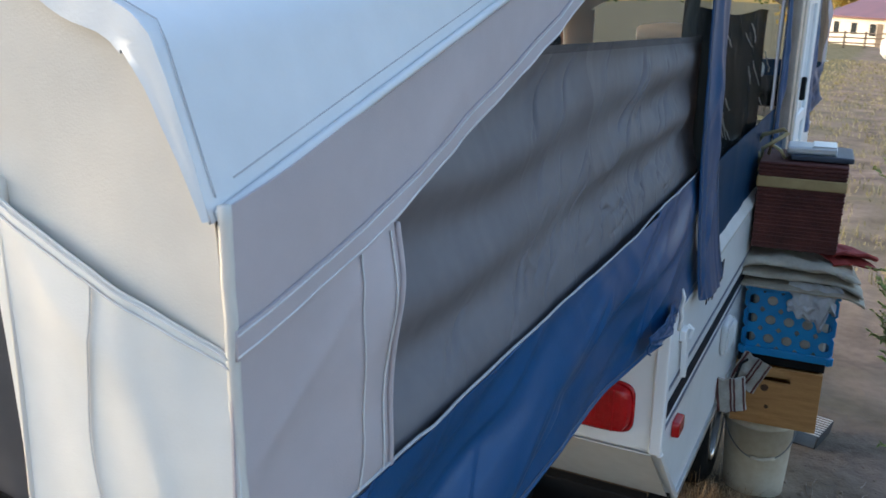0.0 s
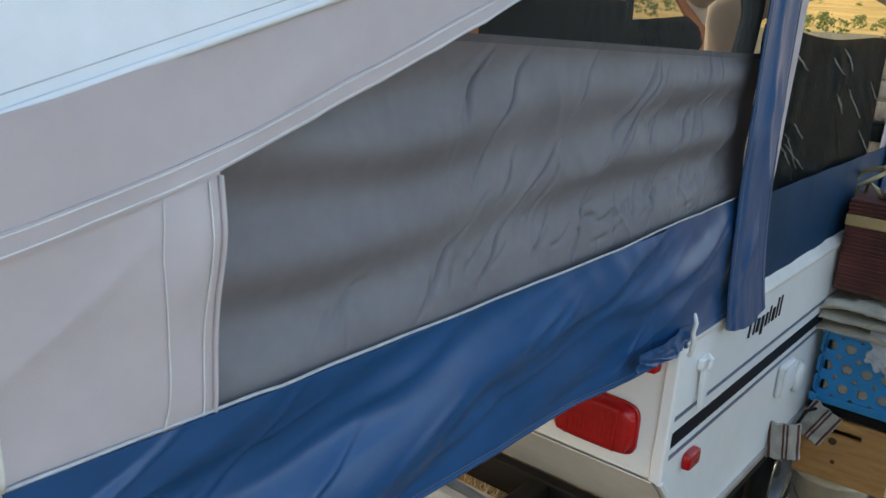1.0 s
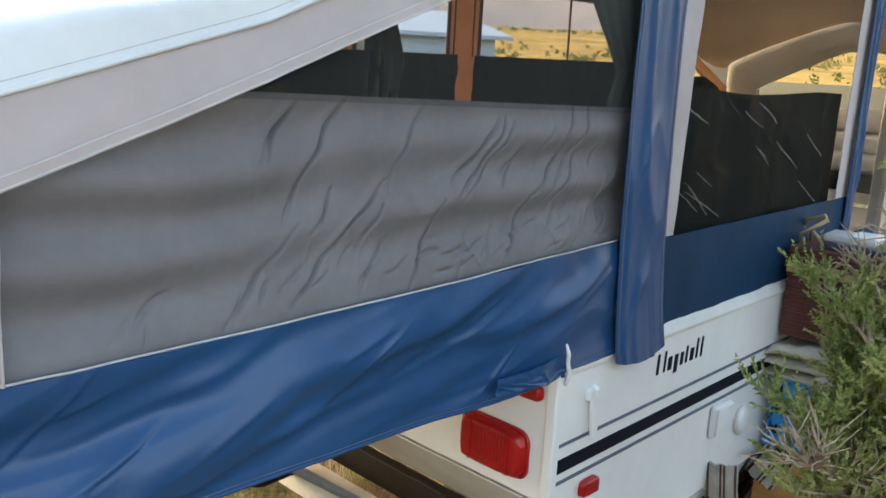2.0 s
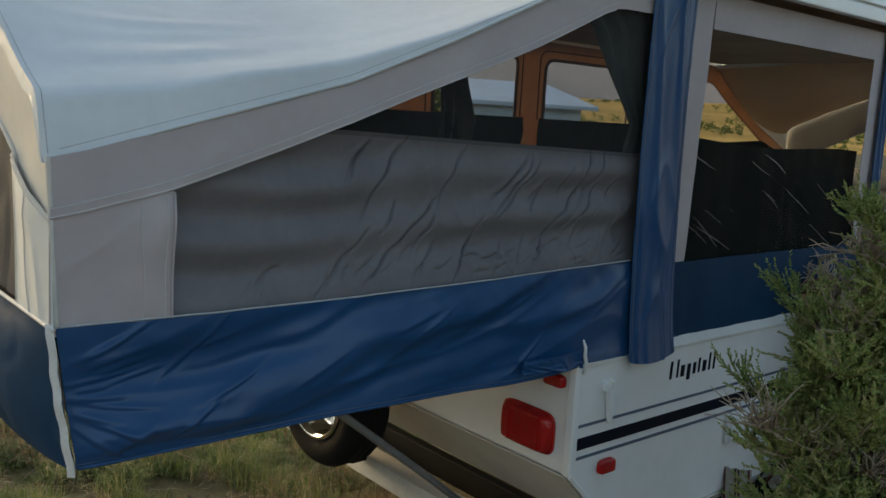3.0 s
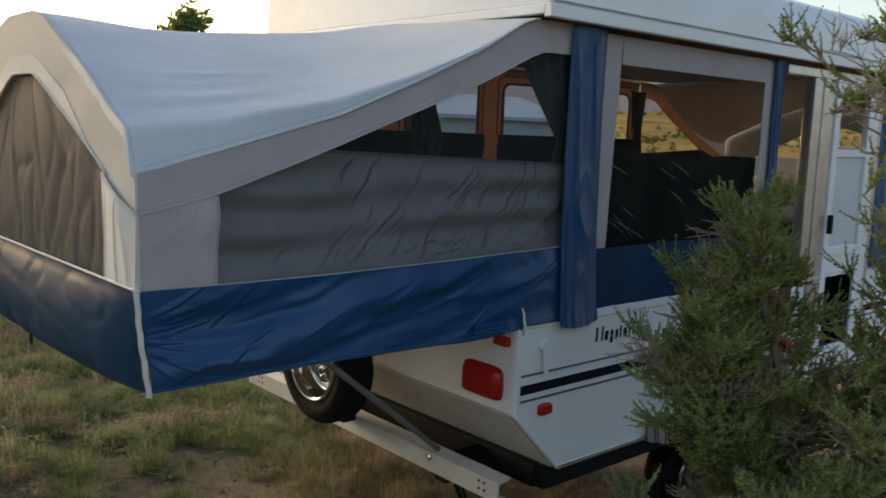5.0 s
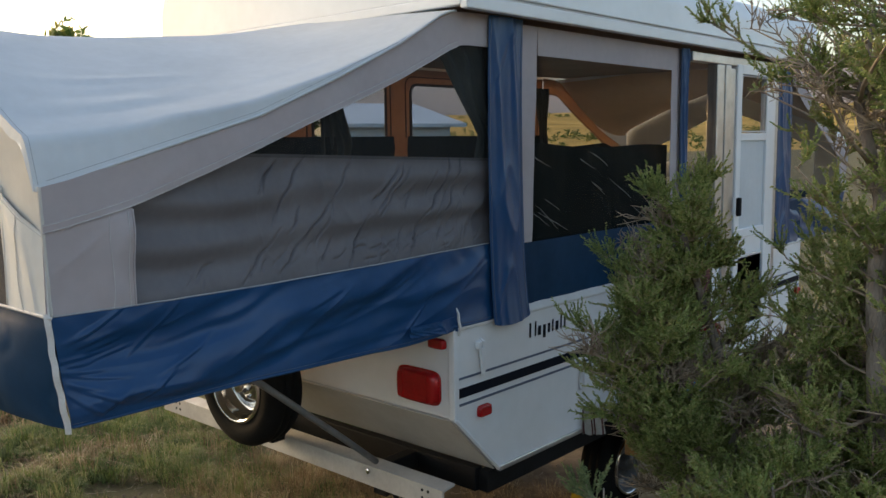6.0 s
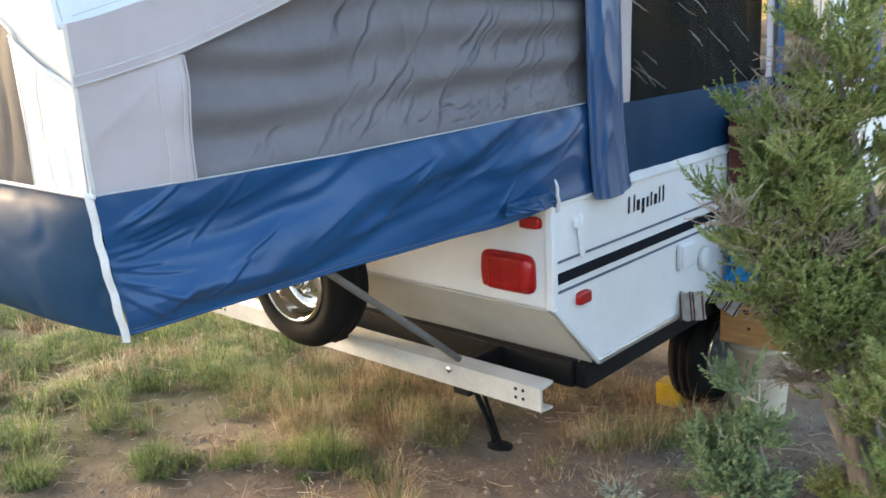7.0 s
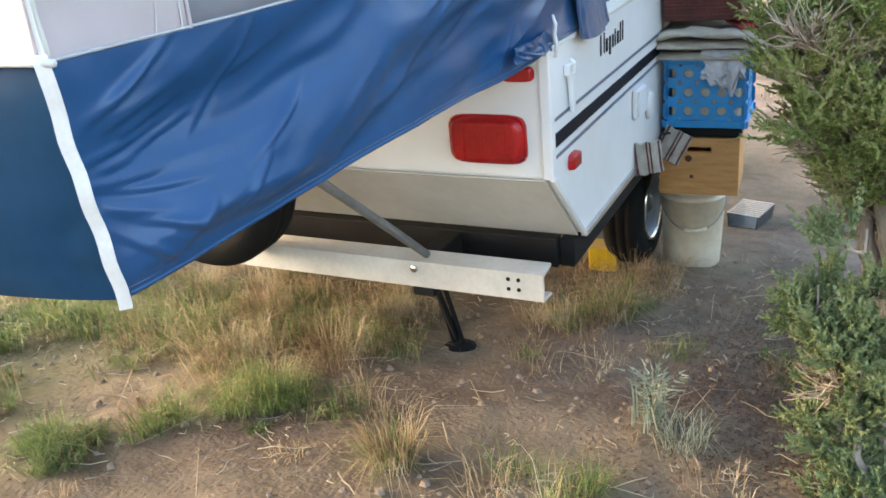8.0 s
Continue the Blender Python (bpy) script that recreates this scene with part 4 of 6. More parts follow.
def chassis():
    part("chassis_rail", box(-0.075, -0.020, 0.24, 3.9, 0.475, 0.575, 0.006), M_BLACK, camper, "black steel chassis rail")
    part("chassis_rail", box(LEFT + 0.02, LEFT + 0.075, 0.24, 3.9, 0.475, 0.575, 0.006), M_BLACK, camper)
    part("cross_member", box(LEFT + 0.075, -0.075, 0.22, 0.27, 0.475, 0.585, 0.006), M_BLACK, camper)
    for x in (-0.47, -1.66):
        part("bumper_bracket", box(x - 0.035, x + 0.035, -0.03, 0.22, 0.50, 0.58, 0.006), M_BLACK, camper)


chassis()


def bumper():
    y = -0.052
    prof = [(y - 0.006, 0.485), (y - 0.006, 0.580), (y + 0.075, 0.590), (y + 0.075, 0.578), (y + 0.006, 0.570), (y + 0.006, 0.497), (y + 0.07, 0.487), (y + 0.07, 0.477)]
    b = part("bumper", prism(prof, LEFT - 0.16, -0.026, "x", 0.002), M_BUMPER, camper, "weathered channel bumper across the tail")
    for x, z in ((-0.145, 0.520), (-0.145, 0.555), (-0.110, 0.520), (-0.110, 0.555), (-2.14, 0.520), (-2.14, 0.555), (-2.10, 0.520), (-2.10, 0.555)):
        part("bolt_hole", lathe([(0, 0), (0.007, 0), (0.007, 0.002), (0, 0.002)], 12, Matrix.Translation((x, y - 0.0062, z)) @ pose(0, 0, 0, 90)), M_BLACK, b)
    part("bolt", lathe([(0, 0), (0.014, 0), (0.013, 0.006), (0.006, 0.009), (0, 0.009)], 14, Matrix.Translation((-0.487, y - 0.006, 0.553)) @ pose(0, 0, 0, 90)), M_CHROME, b)


bumper()


def stabiliser():
    z = ground_z(-0.49, 0.29)
    j = part("stabiliser_jack", box(-0.555, -0.465, 0.03, 0.16, 0.40, 0.50, 0.01), M_BLACK, camper, "black folding stabiliser jack with its foot on the soil")
    for x, w in ((-0.530, 0.011), (-0.490, 0.011)):
        part("jack_leg", tube([(x, 0.13, 0.44), (x - 0.002, 0.262, z + 0.03)], w, 4), M_BLACK, j)
    part("jack_screw", tube([(-0.51, 0.11, 0.42), (-0.512, 0.255, z + 0.05)], 0.012, 8), M_BLACK, j)
    part("jack_foot", lathe([(0, 0.0), (0.062, 0.0), (0.066, 0.012), (0.050, 0.022), (0.020, 0.030), (0, 0.032)], 20, Matrix.Translation((-0.512, 0.268, z - 0.006))), M_BLACK, j)
    part("bed_strut", tube([(-0.435, -0.055, 0.610), (-0.43, -0.25, 0.772), (-0.41, -0.70, 1.13), (-0.40, -0.90, 1.30)], 0.014, 10), M_ZINC, camper, "grey tube strut holding up the bed", True)


stabiliser()


def wheel(name, m, label, big=0.30, wide=0.19):
    tyre = [(0.175, -wide / 2 + 0.02), (0.20, -wide / 2), (big - 0.05, -wide / 2 - 0.004), (big - 0.015, -wide / 2 + 0.018), (big, -wide / 2 + 0.045)]
    prof = tyre + [(big, -0.03), (big - 0.006, -0.026), (big - 0.006, -0.020), (big, -0.016), (big, 0.016), (big - 0.006, 0.020), (big - 0.006, 0.026), (big, 0.03)] + [(r, -h) for r, h in tyre[::-1]] + [(0.17, 0.0), (0.175, -wide / 2 + 0.02)]
    w = part(name, lathe(prof, 48, m), M_RUBBER, camper, label, True)
    shine = M_CHROME if name == "spare_wheel" else M_ZINC
    rim = [(0.178, -wide / 2 + 0.012), (0.173, -wide / 2 + 0.000), (0.164, -wide / 2 + 0.006), (0.152, -wide / 2 + 0.030), (0.148, -wide / 2 + 0.085), (0.110, -wide / 2 + 0.090), (0.085, -wide / 2 + 0.068), (0.052, -wide / 2 + 0.064), (0.0, -wide / 2 + 0.064)]
    part("trim_ring", lathe([(0.184, -wide / 2 + 0.006), (0.178, -wide / 2 - 0.004), (0.168, -wide / 2 - 0.002), (0.164, -wide / 2 + 0.008)], 40, m), M_CHROME, w, "chrome trim ring", True)
    part("rim", lathe(rim, 40, m), shine, w, "steel rim", True)
    part("hub_cap", lathe([(0.045, -wide / 2 + 0.064), (0.043, -wide / 2 + 0.022), (0.034, -wide / 2 + 0.012), (0, -wide / 2 + 0.010)], 24, m), shine, w, "", True)
    for k in range(5):
        a = k * math.tau / 5
        part("lug_nut", lathe([(0.010, 0.0), (0.009, -0.016), (0, -0.019)], 6, m @ Matrix.Translation((0.066 * math.cos(a), 0.066 * math.sin(a), -wide / 2 + 0.066))), shine, w)
    return w


wheel("spare_wheel", pose(-1.145, -0.225, 0.898, -90, 0, 2) @ Matrix.Scale(1.035, 4), "spare wheel with a chrome rim on the bumper")
part("spare_bracket", box(-1.185, -1.105, -0.14, -0.05, 0.56, 0.92, 0.01), M_BLACK, camper)
for y in (1.62,):
    wheel("road_wheel", pose(-0.16, y, 0.195, 0, -90, 0), "road wheel with a chrome rim under the body")
    wheel("road_wheel", pose(LEFT + 0.16, y, 0.195, 0, 90, 0), "road wheel with a chrome rim under the body")


def lens(name, x, y, z, w, h, d, axis, label, parent):
    """A domed red lamp lens on a thin base; axis is the side that it faces."""
    def f(u, v):
        a, b = 2 * u - 1, 2 * v - 1
        sx, sy = math.copysign(abs(a) ** 0.8, a), math.copysign(abs(b) ** 0.8, b)
        edge = max(abs(a), abs(b))
        p = d * (1 - max(0, (edge - 0.82) / 0.18) ** 2)
        r = 1 - 0.17 * (abs(a) * abs(b)) ** 3
        if axis == "y":
            return Vector((x + a * w / 2 * r, y - p, z + b * h / 2 * r))
        return Vector((x + p, y + a * w / 2 * r, z + b * h / 2 * r))
    return part(name, sheet(f, 24, 18), M_RED, parent, label, True, 0.002)


tl = lens("tail_light", -0.203, -0.002, 1.002, 0.250, 0.148, 0.036, "y", "wide red tail light", camper)
for x in (-0.272, -0.128):
    part("lens_rib", box(x - 0.004, x + 0.004, -0.043, -0.030, 0.940, 1.064, 0.002), M_RED, tl)
for k in range(11):
    part("lens_rib", box(-0.264 + 0.0125 * k - 0.0012, -0.264 + 0.0125 * k + 0.0012, -0.0405, -0.032, 0.965, 1.052, 0.0005), M_RED, tl)
rim_ = [(-0.203 + 0.124 * math.copysign(abs(math.cos(a)) ** 0.35, math.cos(a)), -0.006, 1.002 + 0.073 * math.copysign(abs(math.sin(a)) ** 0.35, math.sin(a))) for a in (math.tau * k / 48 for k in range(48))]
part("lamp_base", tube(rim_, 0.006, 6, closed=True), M_RED, tl, "", True)
lens("tail_light", LEFT + 0.200, -0.002, 1.002, 0.262, 0.150, 0.036, "y", "wide red tail light", camper)
lens("side_marker", 0.002, 0.185, 0.884, 0.085, 0.052, 0.020, "x", "small red side marker lamp", camper)
lens("clearance_light", -0.090, -0.002, 1.204, 0.095, 0.045, 0.02, "y", "small red clearance lamp under the skirt", camper)
lens("side_marker", 0.002, 3.93, 0.90, 0.085, 0.052, 0.020, "x", "small red side marker lamp", camper)


def latch():
    l = part("latch", box(0.0, 0.020, 0.135, 0.185, 1.165, 1.200, 0.005), M_WHITE, camper, "white plastic roof latch")
    part("latch_arm", prism([(0.150, 1.17), (0.178, 1.17), (0.190, 1.09), (0.178, 1.045), (0.168, 1.045), (0.160, 1.09)], 0.006, 0.022, "x", 0.003), M_WHITE, l)
    part("latch_hook", tube([(0.03, 0.150, 1.175), (0.034, 0.148, 1.205), (0.02, 0.148, 1.215)], 0.005, 6), M_WHITE, l)


latch()


def outlets():
    o = part("outlet_cover", box(0.0, 0.022, 0.945, 1.085, 0.80, 0.925, 0.012), M_WHITE, camper, "white weatherproof outlet cover")
    part("outlet_lid", box(0.022, 0.030, 0.955, 1.075, 0.812, 0.915, 0.004), M_WHITE, o)
    o = part("cable_hatch", lathe([(0.055, 0), (0.055, 0.012), (0.045, 0.02), (0.02, 0.022), (0, 0.022)], 24, Matrix.Translation((0.0, 1.215, 0.80)) @ pose(0, 0, 0, 0, 90)), M_WHITE, camper, "round white cable hatch", True)
    part("hatch_rim", tube([(0.004, 1.215 + 0.058 * math.cos(k * math.tau / 24), 0.80 + 0.058 * math.sin(k * math.tau / 24)) for k in range(24)], 0.006, 6, closed=True), M_GREYPAINT, o)


outlets()


def badge():
    """The maker's mark, as a row of plain upright bars."""
    b, y, z = None, 0.527, 1.145
    for gap, low, high, wide in ((0.0, 0, 0.068, 0.012), (0.043, 0, 0.070, 0.009), (0.026, 0, 0.044, 0.022), (0.040, -0.018, 0.044, 0.020), (0.040, 0, 0.044, 0.016), (0.034, 0, 0.058, 0.010), (0.030, 0, 0.044, 0.022), (0.040, 0, 0.070, 0.010), (0.032, 0, 0.070, 0.010)):
        y += gap
        q = [(y, z + low), (y + wide, z + low), (y + wide + 0.05 * (high - low), z + high), (y + 0.05 * (high - low), z + high)]
        b_ = part("badge" if b is None else "badge_bar", prism(q, 0.0005, 0.0030, "x"), M_STRIPE, camper if b is None else b, "dark mark made of plain bars" if b is None else "")
        b = b or b_


badge()


# ---- vegetation ----
def island_mat(name, tones, rough=0.7, translucent=0.25, patch=0.0):
    """Foliage: each leaf or blade takes its own tone, and neighbours drift together in patches."""
    m = bpy.data.materials.new(name)
    m.use_nodes = True
    t, n = m.node_tree, m.node_tree.nodes
    p, g, r = n["Principled BSDF"], n.new("ShaderNodeNewGeometry"), n.new("ShaderNodeValToRGB")
    e = r.color_ramp.elements
    e[0].color, e[1].color = (*tones[0], 1), (*tones[-1], 1)
    for i, c in enumerate(tones[1:-1]):
        e.new((i + 1) / (len(tones) - 1)).color = (*c, 1)
    tc, no, mr, sc, ad = n.new("ShaderNodeTexCoord"), n.new("ShaderNodeTexNoise"), n.new("ShaderNodeMapRange"), n.new("ShaderNodeMath"), n.new("ShaderNodeMath")
    no.inputs["Scale"].default_value, no.inputs["Detail"].default_value = 4.5, 3
    t.links.new(tc.outputs["Object"], no.inputs["Vector"])
    mr.inputs[1].default_value, mr.inputs[2].default_value = 0.3, 0.7
    mr.inputs[3].default_value, mr.inputs[4].default_value = -0.5 * patch, 0.5 * patch
    t.links.new(no.outputs[0], mr.inputs[0])
    sc.operation, ad.operation = "MULTIPLY_ADD", "ADD"
    sc.inputs[1].default_value, sc.inputs[2].default_value = 1 - 0.45 * patch, 0.225 * patch
    t.links.new(g.outputs["Random Per Island"], sc.inputs[0])
    t.links.new(sc.outputs[0], ad.inputs[0])
    t.links.new(mr.outputs[0], ad.inputs[1])
    t.links.new(ad.outputs[0], r.inputs[0])
    t.links.new(r.outputs[0], p.inputs["Base Color"])
    p.inputs["Roughness"].default_value = rough
    tr, mx = n.new("ShaderNodeBsdfTranslucent"), n.new("ShaderNodeMixShader")
    t.links.new(r.outputs[0], tr.inputs[0])
    mx.inputs[0].default_value = translucent
    t.links.new(p.outputs[0], mx.inputs[1])
    t.links.new(tr.outputs[0], mx.inputs[2])
    t.links.new(mx.outputs[0], n["Material Output"].inputs[0])
    return m


M_JUNIPER = island_mat("juniper_scale_leaves", [(0.21, 0.26, 0.088), (0.30, 0.37, 0.118), (0.39, 0.45, 0.150), (0.48, 0.48, 0.20), (0.53, 0.43, 0.245)], 0.75, 0.50, 0.6)
M_STALK = mat("bleached_stalks", (0.46, 0.39, 0.28), (0.34, 0.28, 0.19), 0.9, scale=30)
M_SAPLING = island_mat("young_juniper_leaves", [(0.12, 0.17, 0.075), (0.175, 0.235, 0.10), (0.24, 0.295, 0.13), (0.32, 0.34, 0.17)], 0.75, 0.35, 0.6)
M_BARK = mat("grey_juniper_bark", (0.38, 0.32, 0.265), (0.21, 0.17, 0.14), 0.95, bump=0.8, bscale=120, scale=14, stretch=(1, 1, 0.3), spec=0.1)
M_TWIG = mat("bleached_twigs", (0.50, 0.40, 0.30), (0.33, 0.25, 0.18), 0.95, bump=0, scale=14, spec=0.1)
M_STRAW = island_mat("dry_grass_blades", [(0.095, 0.060, 0.035), (0.25, 0.17, 0.095), (0.41, 0.31, 0.185), (0.57, 0.48, 0.34)], 0.8, 0.3, 0.8)
M_GREEN = island_mat("green_grass_blades", [(0.040, 0.068, 0.020), (0.100, 0.150, 0.042), (0.185, 0.240, 0.066), (0.34, 0.33, 0.14)], 0.75, 0.3, 0.8)
M_FIELD = island_mat("field_grass_blades", [(0.10, 0.092, 0.035), (0.22, 0.185, 0.075), (0.38, 0.31, 0.145), (0.54, 0.45, 0.26)], 0.8, 0.3, 0.5)
M_SAGE = island_mat("silver_sage_leaves", [(0.20, 0.24, 0.17), (0.28, 0.32, 0.24), (0.36, 0.38, 0.29)], 0.8, 0.2)
M_LITTER = island_mat("juniper_litter", [(0.06, 0.036, 0.025), (0.13, 0.075, 0.048), (0.24, 0.16, 0.11)], 0.9, 0.05)
M_LEAF = island_mat("broad_leaves", [(0.07, 0.12, 0.025), (0.11, 0.17, 0.035), (0.17, 0.22, 0.05), (0.28, 0.24, 0.06)], 0.6, 0.5)
M_YELLOWLEAF = island_mat("autumn_leaves", [(0.30, 0.20, 0.03), (0.42, 0.28, 0.04), (0.50, 0.36, 0.07)], 0.6, 0.3)


def mesh_part(name, verts, faces, material, parent, label="", kind=""):
    me = bpy.data.meshes.new(name)
    me.from_pydata(verts, [], faces)
    me.materials.append(material)
    ob = new(name, me)
    if parent is not None:
        ob.parent = parent
    return tagged(ob, label, kind=kind)


def spike(verts, faces, p, d, length, width, rnd):
    """One slender three-sided leaf spike."""
    d = d.normalized()
    a = d.orthogonal().normalized()
    a.rotate(Matrix.Rotation(rnd.random() * math.tau, 3, d))
    b = d.cross(a)
    i = len(verts)
    verts += [p + a * width, p - a * width * 0.5 + b * width * 0.87, p - a * width * 0.5 - b * width * 0.87, p + d * length]
    faces += [(i, i + 1, i + 3), (i + 1, i + 2, i + 3), (i + 2, i, i + 3)]


def juniper(name, base, height, spread, seed, label, sprays, lean=(0.0, 0.0), bare=0.12, low=1.0, skirt=0.0, cone=0.0, leaf=None, fine=1.0, clear=0.0):
    """A juniper: twisted stems and limbs that carry sprays of tiny scale leaves, denser outside, with gaps."""
    rnd = random.Random(seed)
    root = thing(name, label, "juniper", Matrix.Translation((base[0], base[1], ground_z(base[0], base[1]) - 0.03)))
    wood, twig, verts, faces = bmesh.new(), bmesh.new(), [], []
    limbs = []
    for s in range(4):
        a = s * math.tau / 4 + rnd.uniform(-0.4, 0.4)
        top = height * rnd.uniform(0.72, 0.97) * (1.0 if s == 0 else 1 - 0.22 * cone)
        pts = []
        for k in range(9):
            q = k / 8
            r = 0.04 + spread * 0.30 * math.sin(q * 2.2) * (1 - 0.6 * cone * q) * (0.5 + 0.5 * rnd.random() ** 0.5)
            pts.append(Vector((lean[0] * q + r * math.cos(a + q * 0.8) + 0.02 * rnd.uniform(-1, 1), lean[1] * q + r * math.sin(a + q * 0.8) + 0.02 * rnd.uniform(-1, 1), top * q)))
        tube(pts, 0.02, 6, wood, [0.045 * (1 - 0.85 * k / 8) * (height / 2.2) for k in range(9)])
        limbs.append(pts)
    # side branches carry the sprays, so that foliage gathers in plumes with gaps between
    branches = []
    for k in range(max(16, sprays // 7)):
        stem = limbs[rnd.randrange(4)]
        q = rnd.random() ** 1.05 * 0.93 + 0.04
        ground_branch = rnd.random() < skirt
        if q < clear and not ground_branch:
            continue
        if ground_branch:
            q = rnd.uniform(0.02, 0.16)
        i = min(7, int(q * 8))
        start = stem[i].lerp(stem[i + 1], q * 8 - i)
        hz = start.z / height
        shape = spread * (0.60 + 0.70 * math.sin(math.pi * min(1, 0.25 + hz * 0.72))) * (1.0 if hz < 0.72 else max(0.12, (1.05 - hz) / 0.33))
        a = rnd.random() * math.tau
        shape *= (1 - cone) + cone * max(0.05, 1.15 - 1.1 * hz)
        shape *= 0.84 + 0.55 * nz(math.cos(a) * 1.2 + seed, math.sin(a) * 1.2, hz * 3.0)
        shape *= low + (1 - low) * min(1.0, (hz / 0.50) ** 1.5)
        out = Vector((math.cos(a), math.sin(a), rnd.uniform(-0.12, 0.22) if ground_branch else rnd.uniform(0.0, 0.75) if hz > 0.22 else rnd.uniform(-0.1, 0.5)))
        reach = max(0.10 * fine * fine, shape * rnd.uniform(0.35, 1.0))
        bend = Vector((rnd.uniform(-0.3, 0.3), rnd.uniform(-0.3, 0.3), rnd.uniform(0.0, 0.3))) * reach
        pts = [start, start + out * reach * 0.35 - bend * 0.1, start + out * reach * 0.7 + bend * 0.2, start + out * reach + bend * 0.6]
        dead = rnd.random() < bare
        w = 0.004 + 0.010 * reach
        tube(pts, w, 5, twig if w < 0.009 else wood, [w, w * 0.75, w * 0.5, w * 0.25])
        branches.append((pts, out, dead))
    for n in range(sprays):
        pts, out, dead = branches[n % len(branches)]
        f = rnd.uniform(0.22, 1.0) * 2.999
        i = int(f)
        p0 = pts[i].lerp(pts[i + 1], f - i)
        d0 = (out * 0.7 + Vector((rnd.uniform(-1, 1), rnd.uniform(-1, 1), rnd.uniform(-0.3, 1.0)))).normalized()
        e0 = p0 + d0 * rnd.uniform(0.05, 0.12) * fine
        tube([p0, p0.lerp(e0, 0.5) + Vector((0, 0, 0.006)), e0], 0.002, 3, twig, [0.0030, 0.0022, 0.0012])
        if dead:
            for _ in range(7):
                a0 = p0.lerp(e0, rnd.random())
                e = e0 + Vector((rnd.uniform(-1, 1), rnd.uniform(-1, 1), rnd.uniform(-0.6, 1))) * 0.065
                m0 = a0.lerp(e, 0.5) + Vector((rnd.uniform(-1, 1), rnd.uniform(-1, 1), rnd.uniform(-1, 1))) * 0.014
                tube([a0, m0, e], 0.0015, 3, twig, [0.0026, 0.0020, 0.0010])
            continue
        for b in range(rnd.randint(4, 7)):
            g0 = rnd.uniform(0.25, 1.0)
            q0 = p0.lerp(e0, g0)
            d = (d0 * 0.9 + Vector((rnd.uniform(-1, 1), rnd.uniform(-1, 1), rnd.uniform(-0.3, 1.0))) * 0.75).normalized()
            ln = rnd.uniform(0.05, 0.11) * fine
            for s in range(15):
                g = s / 15
                p = q0 + d * ln * g + Vector((0, 0, 0.02 * g * g))
                side = (d * 0.75 + Vector((rnd.uniform(-1, 1), rnd.uniform(-1, 1), rnd.uniform(-0.9, 1.0))) * 0.75).normalized()
                spike(verts, faces, p, side, rnd.uniform(0.011, 0.025) * (1.2 - 0.6 * g), 0.0044, rnd)
    part("trunk", wood, M_BARK, root, "grey twisted stems and limbs", True)
    part("deadwood", twig, M_TWIG, root, "bleached tan twigs", True, kind="stuff")
    mesh_part("foliage", verts, faces, leaf or M_JUNIPER, root, "scaly green foliage")
    return root


juniper("juniper_bush", (1.11, 0.53), 2.22, 0.375, 3, "green juniper bush with dead grey twigs beside the camper", 1750, lean=(-0.40, -0.18), bare=0.28, low=0.06, cone=0.84, clear=0.43, skirt=0.07)
juniper("juniper_sapling", (0.95, -0.30), 0.82, 0.080, 8, "light green juniper sapling on dry soil", 340, lean=(-0.13, 0.05), bare=0.06, skirt=0.15, cone=0.75, fine=0.80, leaf=M_SAPLING)
juniper("juniper_bush", (1.36, 0.52), 1.72, 0.27, 17, "thin juniper bush with bleached twigs behind a denser one", 900, bare=0.26, skirt=0.1, cone=0.30, clear=0.1)
juniper("juniper_tree", (1.78, 0.60), 3.4, 0.58, 5, "tall juniper tree with grey limbs", 2200, lean=(-0.28, 0.0), bare=0.2, low=0.7)
juniper("juniper_bush", (1.28, 0.12), 1.02, 0.21, 12, "low green juniper bush growing under a taller one", 520, bare=0.12, skirt=0.25)


def blades(verts, faces, x, y, count, radius, tall, width, rnd, droop=0.5, up=0.0):
    """A clump of grass: bent tapering blades from one root."""
    for _ in range(count):
        a, r = rnd.random() * math.tau, radius * rnd.random() ** 0.7
        px, py = x + r * math.cos(a), y + r * math.sin(a)
        p = Vector((px, py, ground_z(px, py) - 0.006 + up))
        h = tall * rnd.uniform(0.45, 1.1)
        b = a + rnd.uniform(-1.5, 1.5)
        lay = rnd.uniform(0.1, 1.0) * droop
        d = Vector((math.cos(b), math.sin(b), 0))
        s = Vector((-math.sin(b), math.cos(b), 0)) * width * rnd.uniform(0.6, 1.3)
        m = p + d * h * lay * 0.35 + Vector((0, 0, h * 0.62))
        e = p + d * h * lay * 1.05 + Vector((0, 0, h * (1.0 - 0.45 * lay)))
        i = len(verts)
        verts += [p - s, p + s, m - s * 0.7, m + s * 0.7, e]
        faces += [(i, i + 1, i + 3, i + 2), (i + 2, i + 3, i + 4)]


